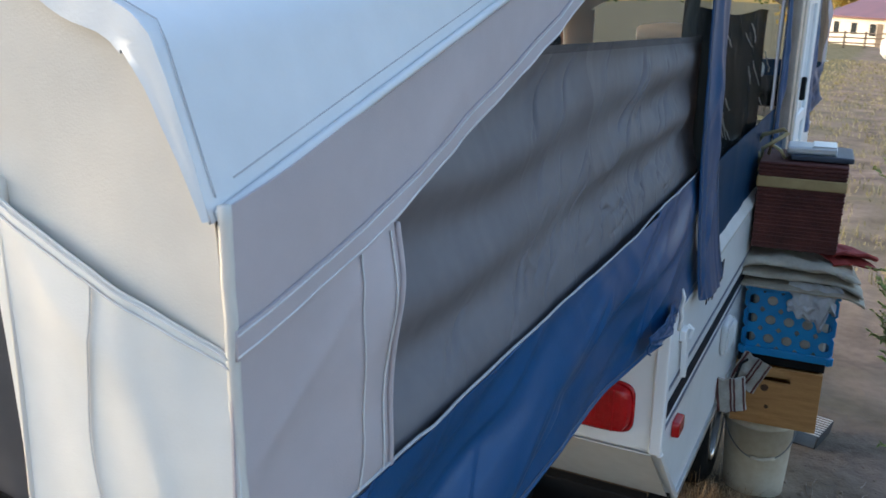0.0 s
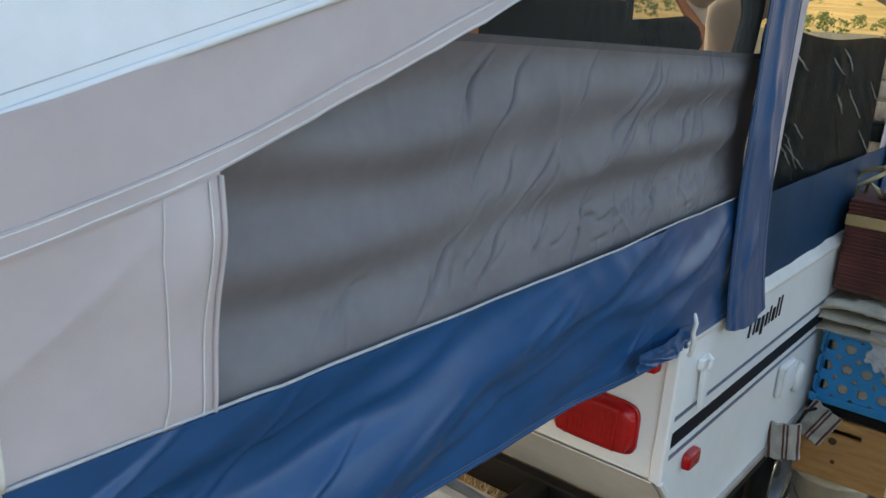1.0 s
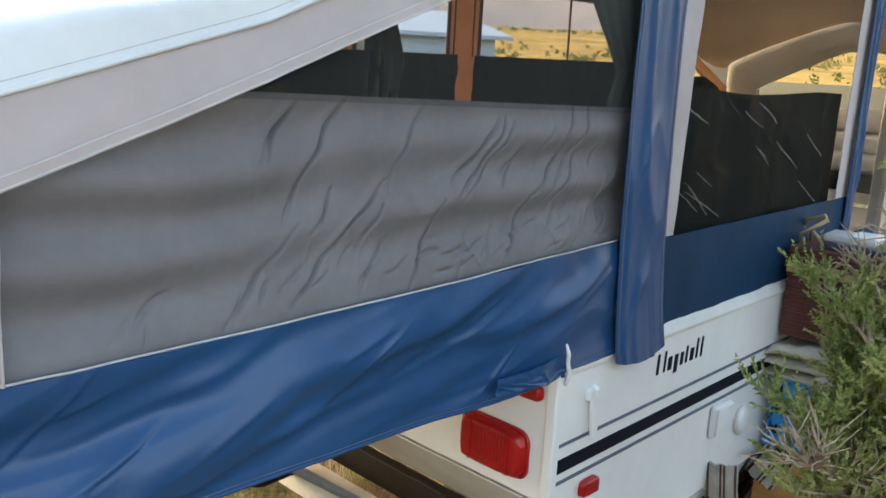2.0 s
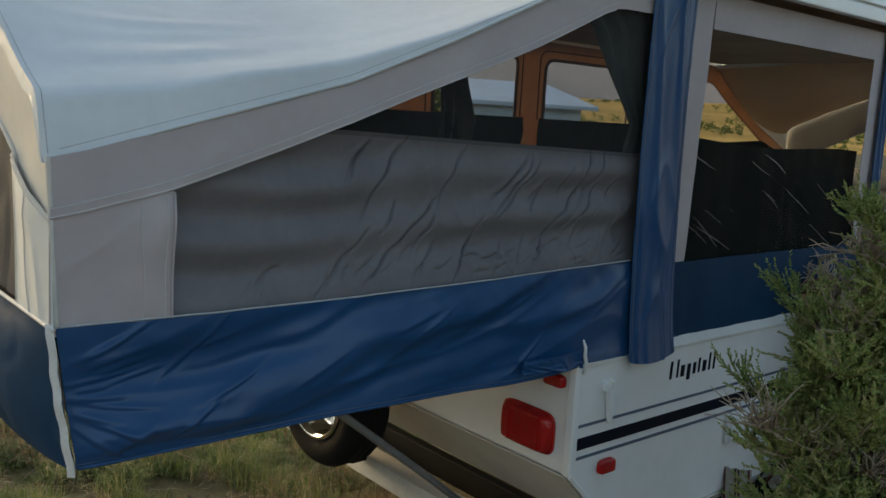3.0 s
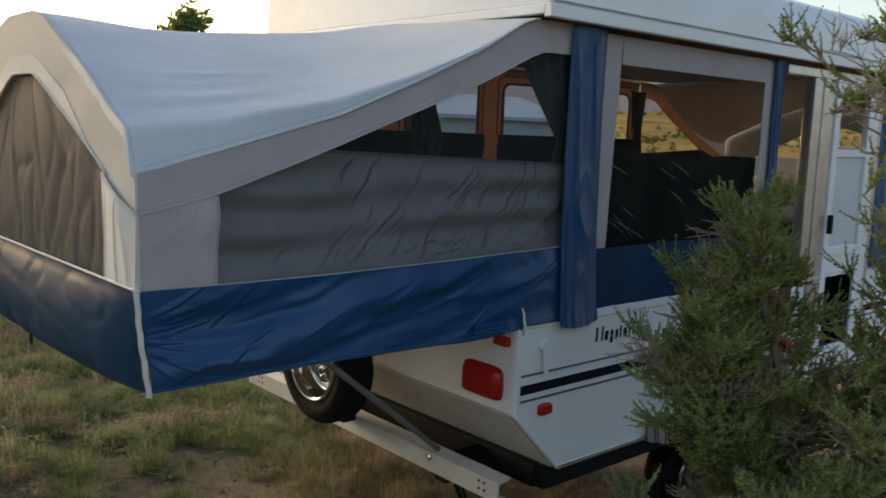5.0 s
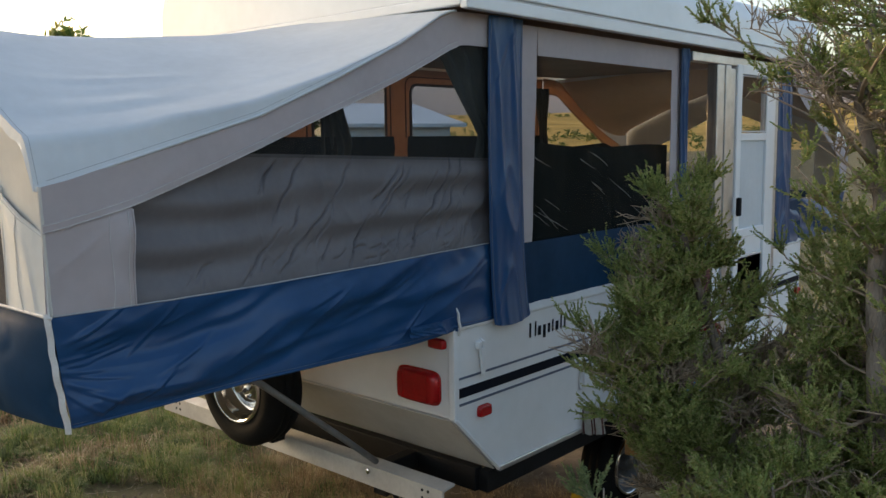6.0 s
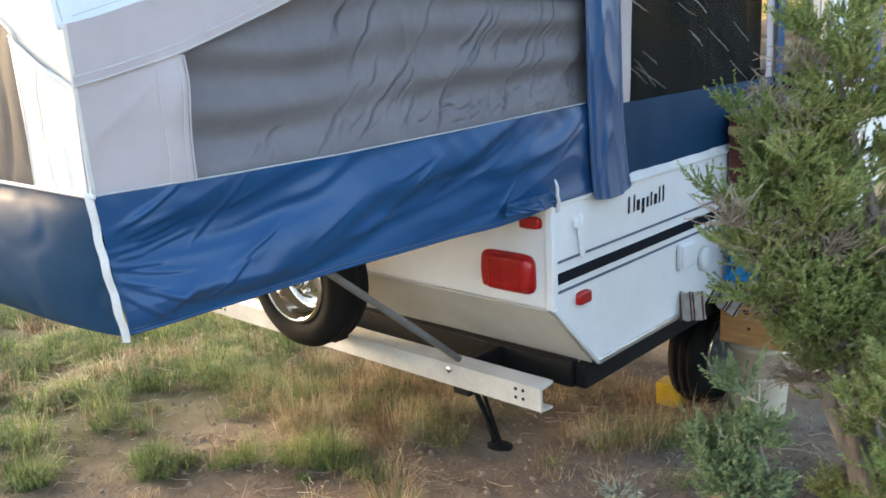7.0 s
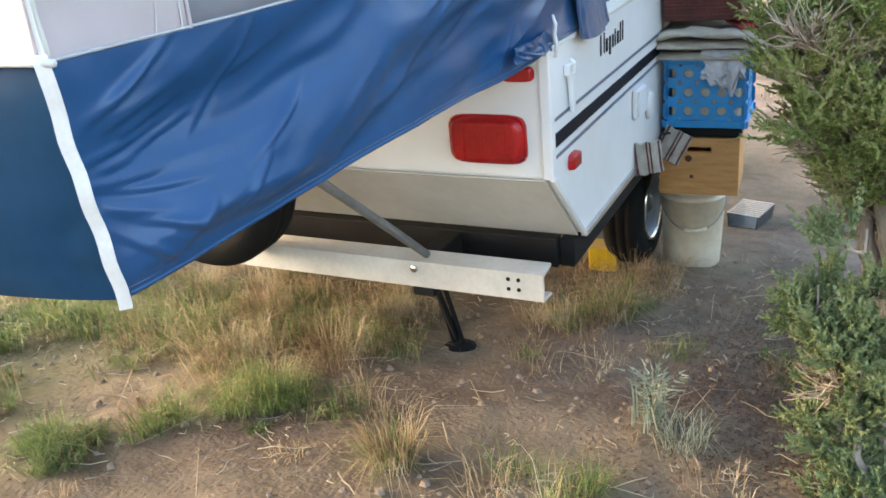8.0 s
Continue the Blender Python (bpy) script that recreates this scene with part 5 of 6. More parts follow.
# grassy spots on the trodden soil: x, y, radius, clumps, greenness
SPOTS = ((-1.35, -0.92, 0.12, 13, 0.95), (-1.18, -0.68, 0.12, 6, 0.9), (-2.55, -0.23, 0.24, 26, 0.75), (-2.12, -0.06, 0.26, 36, 0.8), (-1.66, -0.06, 0.24, 32, 0.65),
         (-0.96, -0.36, 0.14, 26, 0.75), (-1.26, -0.20, 0.15, 20, 0.2), (-0.92, 0.10, 0.13, 22, 0.1), (-0.98, 0.38, 0.12, 16, 0.05), (-1.30, -0.02, 0.22, 30, 0.35), (-1.42, 0.24, 0.30, 34, 0.15), (-1.00, 0.36, 0.22, 22, 0.1), (-0.24, 0.66, 0.12, 7, 0.4),
         (-0.02, 0.85, 0.10, 8, 0.6), (-2.30, -0.80, 0.30, 20, 0.75), (-1.55, -1.35, 0.12, 8, 0.8), (-2.75, -1.15, 0.25, 20, 0.5), (-0.62, -0.30, 0.10, 4, 0.3),
         (0.05, -0.58, 0.12, 3, 0.4), (0.22, -0.62, 0.10, 2, 0.4), (-2.0, -1.75, 0.2, 7, 0.7), (-0.75, 0.12, 0.10, 6, 0.2),
         (-1.95, 0.30, 0.32, 34, 0.45), (-2.40, 0.15, 0.22, 36, 0.9), (-2.78, 0.52, 0.30, 44, 0.9), (-3.15, -0.45, 0.32, 44, 0.9), (-2.10, -1.30, 0.22, 14, 0.7), (-1.95, -1.62, 0.25, 10, 0.5), (-1.90, -0.85, 0.14, 5, 0.8), (-2.55, -0.65, 0.28, 26, 0.6), (-1.60, 0.55, 0.4, 26, 0.1), (-2.45, -1.55, 0.25, 10, 0.6))


def clump(dry, green, x, y, is_green, size, rnd):
    wide = 1.0 if x > -2.2 else 1.7
    big = rnd.random() ** 2
    if is_green:
        blades(*green, x, y, rnd.randint(70, 120), 0.035 + 0.075 * big, (0.065 + 0.085 * big) * size, 0.00155 * wide, rnd, 1.45)
        if rnd.random() < 0.4:
            blades(*dry, x, y, 9, 0.06, rnd.uniform(0.08, 0.18) * size, 0.0012, rnd, 1.1)
    else:
        blades(*dry, x, y, rnd.randint(30, 62), 0.035 + 0.07 * big, (0.06 + 0.12 * big) * size, 0.00145 * wide, rnd, 1.6)


def grasses():
    rnd = random.Random(21)
    dry, green = ([], []), ([], [])
    for cx, cy, r, count, leafy in SPOTS:
        for _ in range(int(count * 1.05)):
            clump(dry, green, rnd.gauss(cx, r * 0.55), rnd.gauss(cy, r * 0.55), rnd.random() < leafy, rnd.uniform(0.8, 1.5), rnd)
    for _ in range(55):
        clump(dry, green, rnd.uniform(-2.6, 0.8), rnd.uniform(-2.0, 0.6), rnd.random() < 0.5, 0.55, rnd)
    # the meadow beyond the trodden place
    for _ in range(5200):
        x, y = rnd.uniform(-7.0, -2.3), rnd.uniform(-3.2, 4.5)
        g = min(1.0, max(0.0, (-2.15 - x) / 0.9)) * (0.62 + 0.9 * nz(x * 0.9 + 4, y * 0.9, 2.0) + 0.5 * nz(x * 2.6, y * 2.6, 5.0))
        g -= 0.6 * math.exp(-((x + 2.6) / 0.8) ** 2 - ((y + 2.1) / 0.6) ** 2)
        if g < rnd.random() * 0.8:
            continue
        is_green = nz(x * 0.9, y * 0.9, 11.0) + 0.5 * nz(x * 3, y * 3, 6.0) + (0.12 if x > -3.4 else -0.12) > rnd.uniform(-0.35, 0.35)
        clump(dry, green, x, y, is_green, rnd.uniform(0.8, 1.5), rnd)
    # long seeding stalks in the grassier part
    for _ in range(90):
        x, y = rnd.gauss(-1.5, 0.5), rnd.gauss(0.0, 0.22)
        if x > -0.75:
            continue
        blades(*(dry if rnd.random() < 0.6 else green), x, y, 7, 0.05, rnd.uniform(0.14, 0.28), 0.0013, rnd, 0.9)
    # stalks lying flat
    for _ in range(420):
        x, y = rnd.uniform(-4.5, 0.9), rnd.uniform(-2.2, 1.2)
        blades(*dry, x, y, 1, 0.02, rnd.uniform(0.06, 0.24), 0.0014, rnd, 2.1)
    # shaded dry tufts under the tail and beside the jack
    for _ in range(330):
        x, y = rnd.uniform(-2.1, 0.1), rnd.uniform(0.12, 1.6)
        if math.hypot(x + 0.48, y - 0.20) < 0.25 or rnd.random() < 0.45 + 0.5 * nz(x * 3, y * 3, 1.0):
            continue
        blades(*dry, x, y, 34, 0.08, rnd.uniform(0.05, 0.15), 0.0012, rnd, 1.9)
    mesh_part("dry_grass", *dry, M_STRAW, None, "dry straw-coloured grass in loose tufts", "stuff")
    mesh_part("green_grass", *green, M_GREEN, None, "short green grass in patches", "stuff")
    # the open field behind, in longer and sparser blades
    v, f = [], []
    for _ in range(7000):
        r, a = 3.5 + 42 * rnd.random() ** 1.7, rnd.uniform(radians(-12), radians(118))
        x, y = -2.4 - r * math.sin(a), -0.5 + r * math.cos(a)
        if x > -2.6 and y < 7:
            continue
        k = 1 + r * 0.05
        blades(v, f, x, y, 7, 0.12 * k, rnd.uniform(0.08, 0.22), 0.0035 * k, rnd, 0.9)
    for _ in range(2500):
        x, y = rnd.uniform(-3, 9), 6 + 44 * rnd.random() ** 1.6
        blades(v, f, x, y, 6, 0.15 + 0.008 * y, rnd.uniform(0.08, 0.2), 0.003 + 0.0003 * y, rnd, 0.9)
    mesh_part("field_grass", v, f, M_FIELD, None, "pale dry grass over the open field", "stuff")


grasses()


def tuft(x, y, count, tall, material, label, seed, droop=1.2, width=0.0022, leafy=False):
    rnd = random.Random(seed)
    z = ground_z(x, y)
    root = thing("grass_tuft" if not leafy else "sage_plant", label, "grass tuft" if not leafy else "sage plant", Matrix.Translation((x, y, z)))
    v, f = [], []
    blades(v, f, x, y, count, 0.07, tall, width, rnd, droop)
    if leafy:
        for _ in range(240):
            a, h = rnd.random() * math.tau, rnd.random()
            p = Vector((x + 0.10 * h * math.cos(a) * rnd.random(), y + 0.10 * h * math.sin(a) * rnd.random(), z + tall * h))
            spike(v, f, p, Vector((math.cos(a), math.sin(a), rnd.uniform(0, 0.9))), rnd.uniform(0.02, 0.04), 0.004, rnd)
    v = [p - Vector((x, y, z)) for p in v]
    mesh_part("leaf_clump", v, f, material, root)


def twigs():
    """Fallen twigs, stalks and clods scattered over the bare soil."""
    rnd = random.Random(4)
    bm = bmesh.new()
    for _ in range(420):
        x, y = rnd.uniform(-2.6, 1.3), rnd.uniform(-1.8, 1.9)
        a, l = rnd.random() * math.tau, rnd.uniform(0.03, 0.22) * rnd.random() + 0.02
        pts = []
        for k in range(4):
            px, py = x + l * (k / 3) * math.cos(a) + 0.01 * rnd.uniform(-1, 1), y + l * (k / 3) * math.sin(a) + 0.01 * rnd.uniform(-1, 1)
            pts.append((px, py, ground_z(px, py) + 0.004 + 0.01 * rnd.random()))
        tube(pts, 0.0022, 3, bm, [0.0028, 0.0024, 0.002, 0.001])
    part("twigs", bm, M_BARK, None, "fallen twigs on the soil", kind="stuff")
    bm = bmesh.new()
    for _ in range(330):
        x, y = rnd.uniform(-2.4, 1.1), rnd.uniform(-1.7, 1.5)
        a, l = rnd.random() * math.tau, 0.02 + 0.16 * rnd.random() ** 2
        pts = []
        for k in range(4):
            px, py = x + l * (k / 3) * math.cos(a) + 0.012 * rnd.uniform(-1, 1), y + l * (k / 3) * math.sin(a) + 0.012 * rnd.uniform(-1, 1)
            pts.append((px, py, ground_z(px, py) + 0.004 + 0.014 * rnd.random()))
        tube(pts, 0.002, 3, bm, [0.0024, 0.002, 0.0016, 0.001])
    part("stalks", bm, M_STALK, None, "pale dry stalks lying on the soil", kind="stuff")
    verts, faces = [], []
    for _ in range(17000):
        k = rnd.random()
        x, y = (rnd.gauss(0.62, 0.24), rnd.gauss(0.25, 0.5)) if k < 0.45 else (rnd.gauss(-2.1, 0.40), rnd.gauss(-1.65, 0.30)) if k < 0.75 else (rnd.uniform(-2.6, 1.0), rnd.uniform(-1.8, 1.4))
        spike(verts, faces, Vector((x, y, ground_z(x, y) + 0.003)), Vector((rnd.uniform(-1, 1), rnd.uniform(-1, 1), rnd.uniform(0, 0.35))), rnd.uniform(0.006, 0.024), 0.0022, rnd)
    mesh_part("litter", verts, faces, M_LITTER, None, "brown juniper litter on the soil", "stuff")
    verts, faces = [], []
    for _ in range(9000):
        x, y = rnd.uniform(-3.2, 1.4), rnd.uniform(-2.0, 2.2)
        if rnd.random() > 0.5 + 0.9 * nz(x * 1.7, y * 1.7, 3.3):
            continue
        r = 0.002 + 0.017 * rnd.random() ** 4
        i, z = len(verts), ground_z(x, y)
        ring = [Vector((x + r * rnd.uniform(0.7, 1.2) * math.cos(k * math.tau / 5), y + r * rnd.uniform(0.7, 1.2) * math.sin(k * math.tau / 5), z - 0.002)) for k in range(5)]
        top = [p.lerp(Vector((x, y, p.z)), 0.45) + Vector((0, 0, r * rnd.uniform(0.5, 1.0))) for p in ring]
        verts += ring + top
        faces += [(i + k, i + (k + 1) % 5, i + 5 + (k + 1) % 5, i + 5 + k) for k in range(5)] + [(i + 5, i + 6, i + 7, i + 8, i + 9)]
    mesh_part("clods", verts, faces, M_CLOD, None, "small clods and pebbles of dry soil", "stuff")


tuft(-0.33, -0.57, 210, 0.24, M_STRAW, "pale dry grass tuft on bare soil", 1, 1.5, 0.0013)
tuft(-0.36, -0.55, 260, 0.13, M_GREEN, "green grass tuft on bare soil", 2, 1.6, 0.0012)
tuft(0.33, -0.10, 40, 0.20, M_SAGE, "silvery sage plant on bare soil", 3, 0.7, 0.003, True)
tuft(0.44, -0.19, 130, 0.14, M_SAGE, "low grey-green grass tuft beside a sage plant", 5, 1.8, 0.0011)
tuft(-0.02, 0.73, 110, 0.22, M_STRAW, "thin dry grass tuft beside the camper", 6, 1.5, 0.0012)
tuft(-0.08, 1.25, 90, 0.22, M_STRAW, "thin dry grass tuft beside the camper", 7, 1.7, 0.0012)
twigs()


# ---- things beside the camper ----
M_BUCKET = mat("stained_white_plastic", (0.66, 0.61, 0.50), (0.52, 0.43, 0.30), 0.45, bump=0.05, scale=5)
M_PINE = mat("pine_board", (0.58, 0.31, 0.115), (0.42, 0.20, 0.065), 0.55, bump=0.1, bscale=40, scale=7, stretch=(1, 1, 6))
M_KNOT = mat("dark_pine_knot", (0.10, 0.045, 0.02), (0.06, 0.03, 0.015), 0.7, scale=30)
M_CRATE = mat("blue_crate_plastic", (0.006, 0.27, 0.60), (0.005, 0.22, 0.50), 0.4, bump=0.03, scale=6)
M_WICKER = mat("dark_red_weave", (0.13, 0.032, 0.022), (0.07, 0.018, 0.013), 0.7, bump=0.5, bscale=130, scale=12)
M_BAND = mat("tan_band", (0.46, 0.33, 0.15), (0.36, 0.24, 0.10), 0.6, scale=15)
M_CORD = mat("cream_cord", (0.55, 0.45, 0.25), (0.42, 0.33, 0.16), 0.6, scale=15)
M_RUG = mat("faded_cream_rug", (0.55, 0.50, 0.41), (0.38, 0.34, 0.27), 0.95, bump=0.5, bscale=160, scale=8)
M_REDCLOTH = mat("red_cloth", (0.36, 0.05, 0.04), (0.24, 0.03, 0.03), 0.85, scale=8)
M_WHITECLOTH = mat("pale_grey_cloth", (0.55, 0.55, 0.56), (0.40, 0.40, 0.42), 0.9, scale=8)
M_SILVER = mat("silver_plastic", (0.60, 0.62, 0.64), (0.50, 0.52, 0.54), 0.3, 0.3, scale=5)
M_SLATE = mat("slate_blue_plastic", (0.045, 0.06, 0.09), (0.03, 0.04, 0.06), 0.5, scale=6)
M_YELLOW = mat("yellow_plastic", (0.62, 0.40, 0.015), (0.50, 0.31, 0.01), 0.45, bump=0.05, scale=8)
M_STRIPED = mat("woven_grey_cloth", (0.46, 0.43, 0.38), (0.30, 0.28, 0.24), 0.9, bump=0.4, bscale=200, scale=14)
M_MAROON = mat("maroon_stripe", (0.12, 0.04, 0.035), (0.08, 0.03, 0.028), 0.9, scale=12)
M_TRAY = mat("grey_tray", (0.045, 0.05, 0.055), (0.03, 0.033, 0.036), 0.5, scale=8)


def bucket():
    x, y = 0.115, 1.655
    z = ground_z(x, y) - 0.004
    b = thing("bucket", "stained white plastic bucket with a wire handle on the soil", "bucket", pose(x, y, z, 0, 0, 12))
    h = 0.440
    wall = [(0.0, 0.006), (0.120, 0.006), (0.128, 0.0), (0.132, 0.004), (0.139, 0.12), (0.150, h - 0.085), (0.158, h - 0.083), (0.158, h - 0.073), (0.151, h - 0.071), (0.153, h - 0.045), (0.160, h - 0.043), (0.160, h - 0.033), (0.153, h - 0.031), (0.155, h - 0.006), (0.160, h - 0.003), (0.158, h), (0.150, h - 0.002), (0.147, h - 0.02), (0.134, 0.03), (0.125, 0.015), (0, 0.015)]
    part("shell", lathe(wall, 48), M_BUCKET, b, "", True)
    pts = [Vector((0.158 * math.cos(a), -0.004 - 0.158 * math.sin(a) * 1.0, h - 0.06 - 0.16 * math.sin(a))) for a in (math.pi * k / 24 for k in range(25))]
    hd = part("handle", tube(pts, 0.0028, 6), M_ZINC, b, "wire handle", True)
    part("grip", tube(pts[9:15], 0.011, 8), M_BUCKET, hd, "", True)
    for s in (-1, 1):
        part("ear", lathe([(0.022, 0), (0.020, 0.008), (0.008, 0.012), (0, 0.012)], 14, Matrix.Translation((s * 0.150, 0, h - 0.058)) @ pose(0, 0, 0, 0, 90 * s)), M_BUCKET, b)
    return z + h


TOP = bucket()


def pine_box():
    m = pose(0.170, 1.570, TOP + 0.002, 0, 0, 4)
    b = thing("wooden_box", "pine box with a hand slot standing on a bucket", "wooden box", m)
    w, d, h, t = 0.170, 0.165, 0.262, 0.016
    # front board round its hand slot
    def front(y, parent, slot):
        bm = bmesh.new()
        if slot:
            sx, z0, z1 = 0.052, h - 0.062, h - 0.038
            box(-w, w, y, y + t, 0, z0, bm=bm), box(-w, w, y, y + t, z1, h, bm=bm), box(-w, -sx, y, y + t, z0, z1, bm=bm), box(sx, w, y, y + t, z0, z1, bm=bm)
        else:
            box(-w, w, y, y + t, 0, h, 0.002, bm=bm)
        return part("board", bm, M_PINE, parent)
    f = front(-d, b, True)
    front(d - t, b, True)
    for s in (-1, 1):
        part("board", box(min(s * w, s * (w - t)), max(s * w, s * (w - t)), -d + t, d - t, 0, h, 0.002), M_PINE, b)
    part("bottom", box(-w + t, w - t, -d + t, d - t, 0.004, 0.016), M_PINE, b)
    for kx, kz, r in ((-0.045, 0.170, 0.016), (-0.030, 0.085, 0.009)):
        part("knot", lathe([(0, 0.0), (r, 0.0), (r * 0.9, 0.0015), (0, 0.0015)], 14, Matrix.Translation((kx, -d, kz)) @ pose(0, 0, 0, 90)), M_KNOT, f)
    return TOP + 0.002 + h


TOP2 = pine_box()


def milk_crate():
    m = pose(0.190, 1.600, TOP2 + 0.044, 0, 0, 2)
    c = thing("milk_crate", "bright blue plastic crate with round holes on a box", "crate", m)
    w, d, h, t = 0.178, 0.165, 0.300, 0.006
    def side(m2, name):
        """A crate side with rows of round holes."""
        bm = bmesh.new()
        nx, nzz = 5, 3
        cw, ch = 2 * w / nx, (h - 0.05) / nzz
        for i in range(nx):
            for j in range(nzz):
                cx, cz = -w + cw * (i + 0.5), 0.03 + ch * (j + 0.5)
                hole = 0.0205
                ring_o, ring_i = [], []
                for k in range(16):
                    a = k * math.tau / 16 + math.tau / 32
                    ca, sa = math.cos(a), math.sin(a)
                    q = 1 / max(abs(ca), abs(sa))
                    ring_o.append((cx + ca * q * cw / 2, cz + sa * q * ch / 2))
                    ring_i.append((cx + ca * hole, cz + sa * hole))
                vo = [[bm.verts.new((p[0], y, p[1])) for p in ring_o] for y in (0, t)]
                vi = [[bm.verts.new((p[0], y, p[1])) for p in ring_i] for y in (0, t)]
                for k in range(16):
                    l = (k + 1) % 16
                    bm.faces.new((vo[0][k], vo[0][l], vi[0][l], vi[0][k]))
                    bm.faces.new((vo[1][l], vo[1][k], vi[1][k], vi[1][l]))
                    bm.faces.new((vi[0][k], vi[0][l], vi[1][l], vi[1][k]))
        box(-w - 0.006, w + 0.006, -0.008, t + 0.002, -0.002, 0.03, 0.003, bm=bm)
        box(-w - 0.004, w + 0.004, -0.006, t + 0.002, h - 0.022, h, 0.003, bm=bm)
        bmesh.ops.transform(bm, matrix=m2, verts=bm.verts[:])
        part(name, bm, M_CRATE, c)
    for k in range(4):
        side(pose(0, 0, 0, 0, 0, 90 * k) @ Matrix.Translation((0, -d, 0)), "crate_side")
    part("crate_bottom", box(-w, w, -d, d, 0.0, 0.010), M_CRATE, c)
    return TOP2 + 0.044 + h


plank = thing("black_plank", "thin black board lying between box and crate", "board", pose(0.175, 1.595, TOP2 + 0.001, 0, 0, 3))
part("board", box(-0.17, 0.17, -0.16, 0.16, 0, 0.040, 0.004), M_BLACK, plank)
TOP3 = milk_crate()


def rug(name, label, material, folds, m, w, d, seed):
    """A cloth folded to and fro: loose loops show at its front, and its ends droop."""
    r = thing(name, label, "rug" if "rug" in name else "cloth", m)
    def f(u, v):
        s = u * folds
        i = min(int(s), folds - 1)
        t = s - i
        reach = d * (1 - 0.10 * nz(i * 1.7, seed, v * 1.5))
        turn = math.sin(math.pi * min(1.0, max(0.0, t * 6 if t < 1 / 6 else (1 - t) * 6)) / 2)
        y = (-reach / 2 + reach * t) if i % 2 == 0 else (reach / 2 - reach * t)
        rise = i * 0.024 + (0.012 * (1 - turn) if t > 0.5 else -0.012 * (1 - turn))
        x = (v - 0.5) * w * (1 - 0.06 * i * (0.5 + nz(i * 2.1, seed, 4.0)))
        end = max(0.0, abs(v - 0.5) - 0.30)
        droop = -1.5 * end * end * (1.0 + 0.8 * nz(i * 1.3, v, seed)) * w
        wave = 0.016 * nz(v * 4 + i * 0.7, t * 3, seed) + 0.005 * nz(v * 13, t * 9, seed + 3)
        return Vector((x + 0.012 * nz(t * 4, i, seed), y + 0.018 * nz(v * 3.5, i * 1.4, seed + 1), rise + droop + wave * (0.3 + 0.25 * i)))
    part("folded_cloth", sheet(f, 26 * folds, 36), material, r, "", True, 0.009)
    return r


rug("folded_rug", "faded cream rug folded over a blue crate", M_RUG, 5, pose(0.17, 1.58, TOP3 + 0.022, 0, 2, 8), 0.54, 0.40, 2.0)
def hanging_cloth():
    r = thing("white_cloth", "pale crumpled cloth hanging over the front of a blue crate", "cloth", pose(0.275, 1.405, TOP3 + 0.04, 0, 0, 4))
    def f(u, v):
        x = (u - 0.5) * 0.19 * (1 - 0.15 * v + 0.3 * nz(v * 4, 2.0, 1.0)) + 0.020 * nz(v * 3, u, 4.0)
        drop = -0.16 * v * (0.75 + 0.5 * nz(u * 5, 3.0, 2.0) + 0.25 * math.sin(math.pi * u))
        return Vector((x, 0.03 * (1 - v) ** 2 - 0.014 + 0.014 * math.sin(u * 15 + 3 * nz(v * 3, u * 2, 5.0)) * (0.3 + v) + 0.020 * nz(u * 6, v * 6, 1.0) * v + 0.006 * ridged(u * 5, v * 5, 7.0), drop))
    part("drape", sheet(f, 44, 34), M_WHITECLOTH, r, "", True, 0.004)


hanging_cloth()
filling = thing("crate_filling", "tan folded blanket packed inside a blue crate", "blanket", pose(0.190, 1.600, TOP2 + 0.056, 0, 0, 2))
part("blanket", box(-0.150, 0.150, -0.150, 0.150, 0, 0.26, 0.03), M_RUG, filling)
rug("red_cloth", "red cloth tucked under a woven basket", M_REDCLOTH, 2, pose(0.36, 1.56, TOP3 + 0.135, 0, 8, 30), 0.18, 0.20, 8.0)


def basket():
    z = TOP3 + 0.160
    b = thing("woven_basket", "dark red woven basket with a tan band and loop handles", "basket", pose(0.165, 1.60, z, 0, 0, 3))
    w, h = 0.162, 0.355
    # each course of the weave stands a little proud
    bm = bmesh.new()
    rows = 24
    for k in range(rows):
        z0, z1 = h * k / rows, h * (k + 0.86) / rows
        g = w * (0.985 + 0.03 * k / rows) + 0.0015 * math.sin(k * 2.4)
        if 17 <= k <= 19:
            continue
        box(-g, g, -g, g, z0, z1, 0.004, 1, bm=bm)
    part("weave", bm, M_WICKER, b, "dark red woven courses")
    part("core", box(-w + 0.004, w - 0.004, -w + 0.004, w - 0.004, 0.002, h - 0.004), M_WICKER, b)
    part("band", box(-w - 0.004, w + 0.004, -w - 0.004, w + 0.004, h * 17 / rows, h * 19.9 / rows, 0.005), M_BAND, b, "tan band")
    loop = [(-w - 0.004, 0.05, h * 0.80), (-w - 0.035, 0.045, h + 0.02), (-w - 0.01, 0.02, h + 0.075), (-w + 0.07, -0.03, h + 0.11), (-w + 0.09, -0.05, h + 0.10), (-w + 0.0, -0.055, h + 0.03), (-w - 0.006, -0.05, h * 0.82)]
    part("loop_handle", tube(loop, 0.009, 6), M_CORD, b, "cream cord handle", True)
    loop = [(-w + 0.02, 0.0, h), (-w + 0.03, -0.03, h + 0.045), (-w + 0.07, -0.07, h + 0.03), (-w + 0.09, -0.06, h - 0.005)]
    part("loop_handle", tube(loop, 0.007, 6), M_CORD, b, "", True)
    return z + h


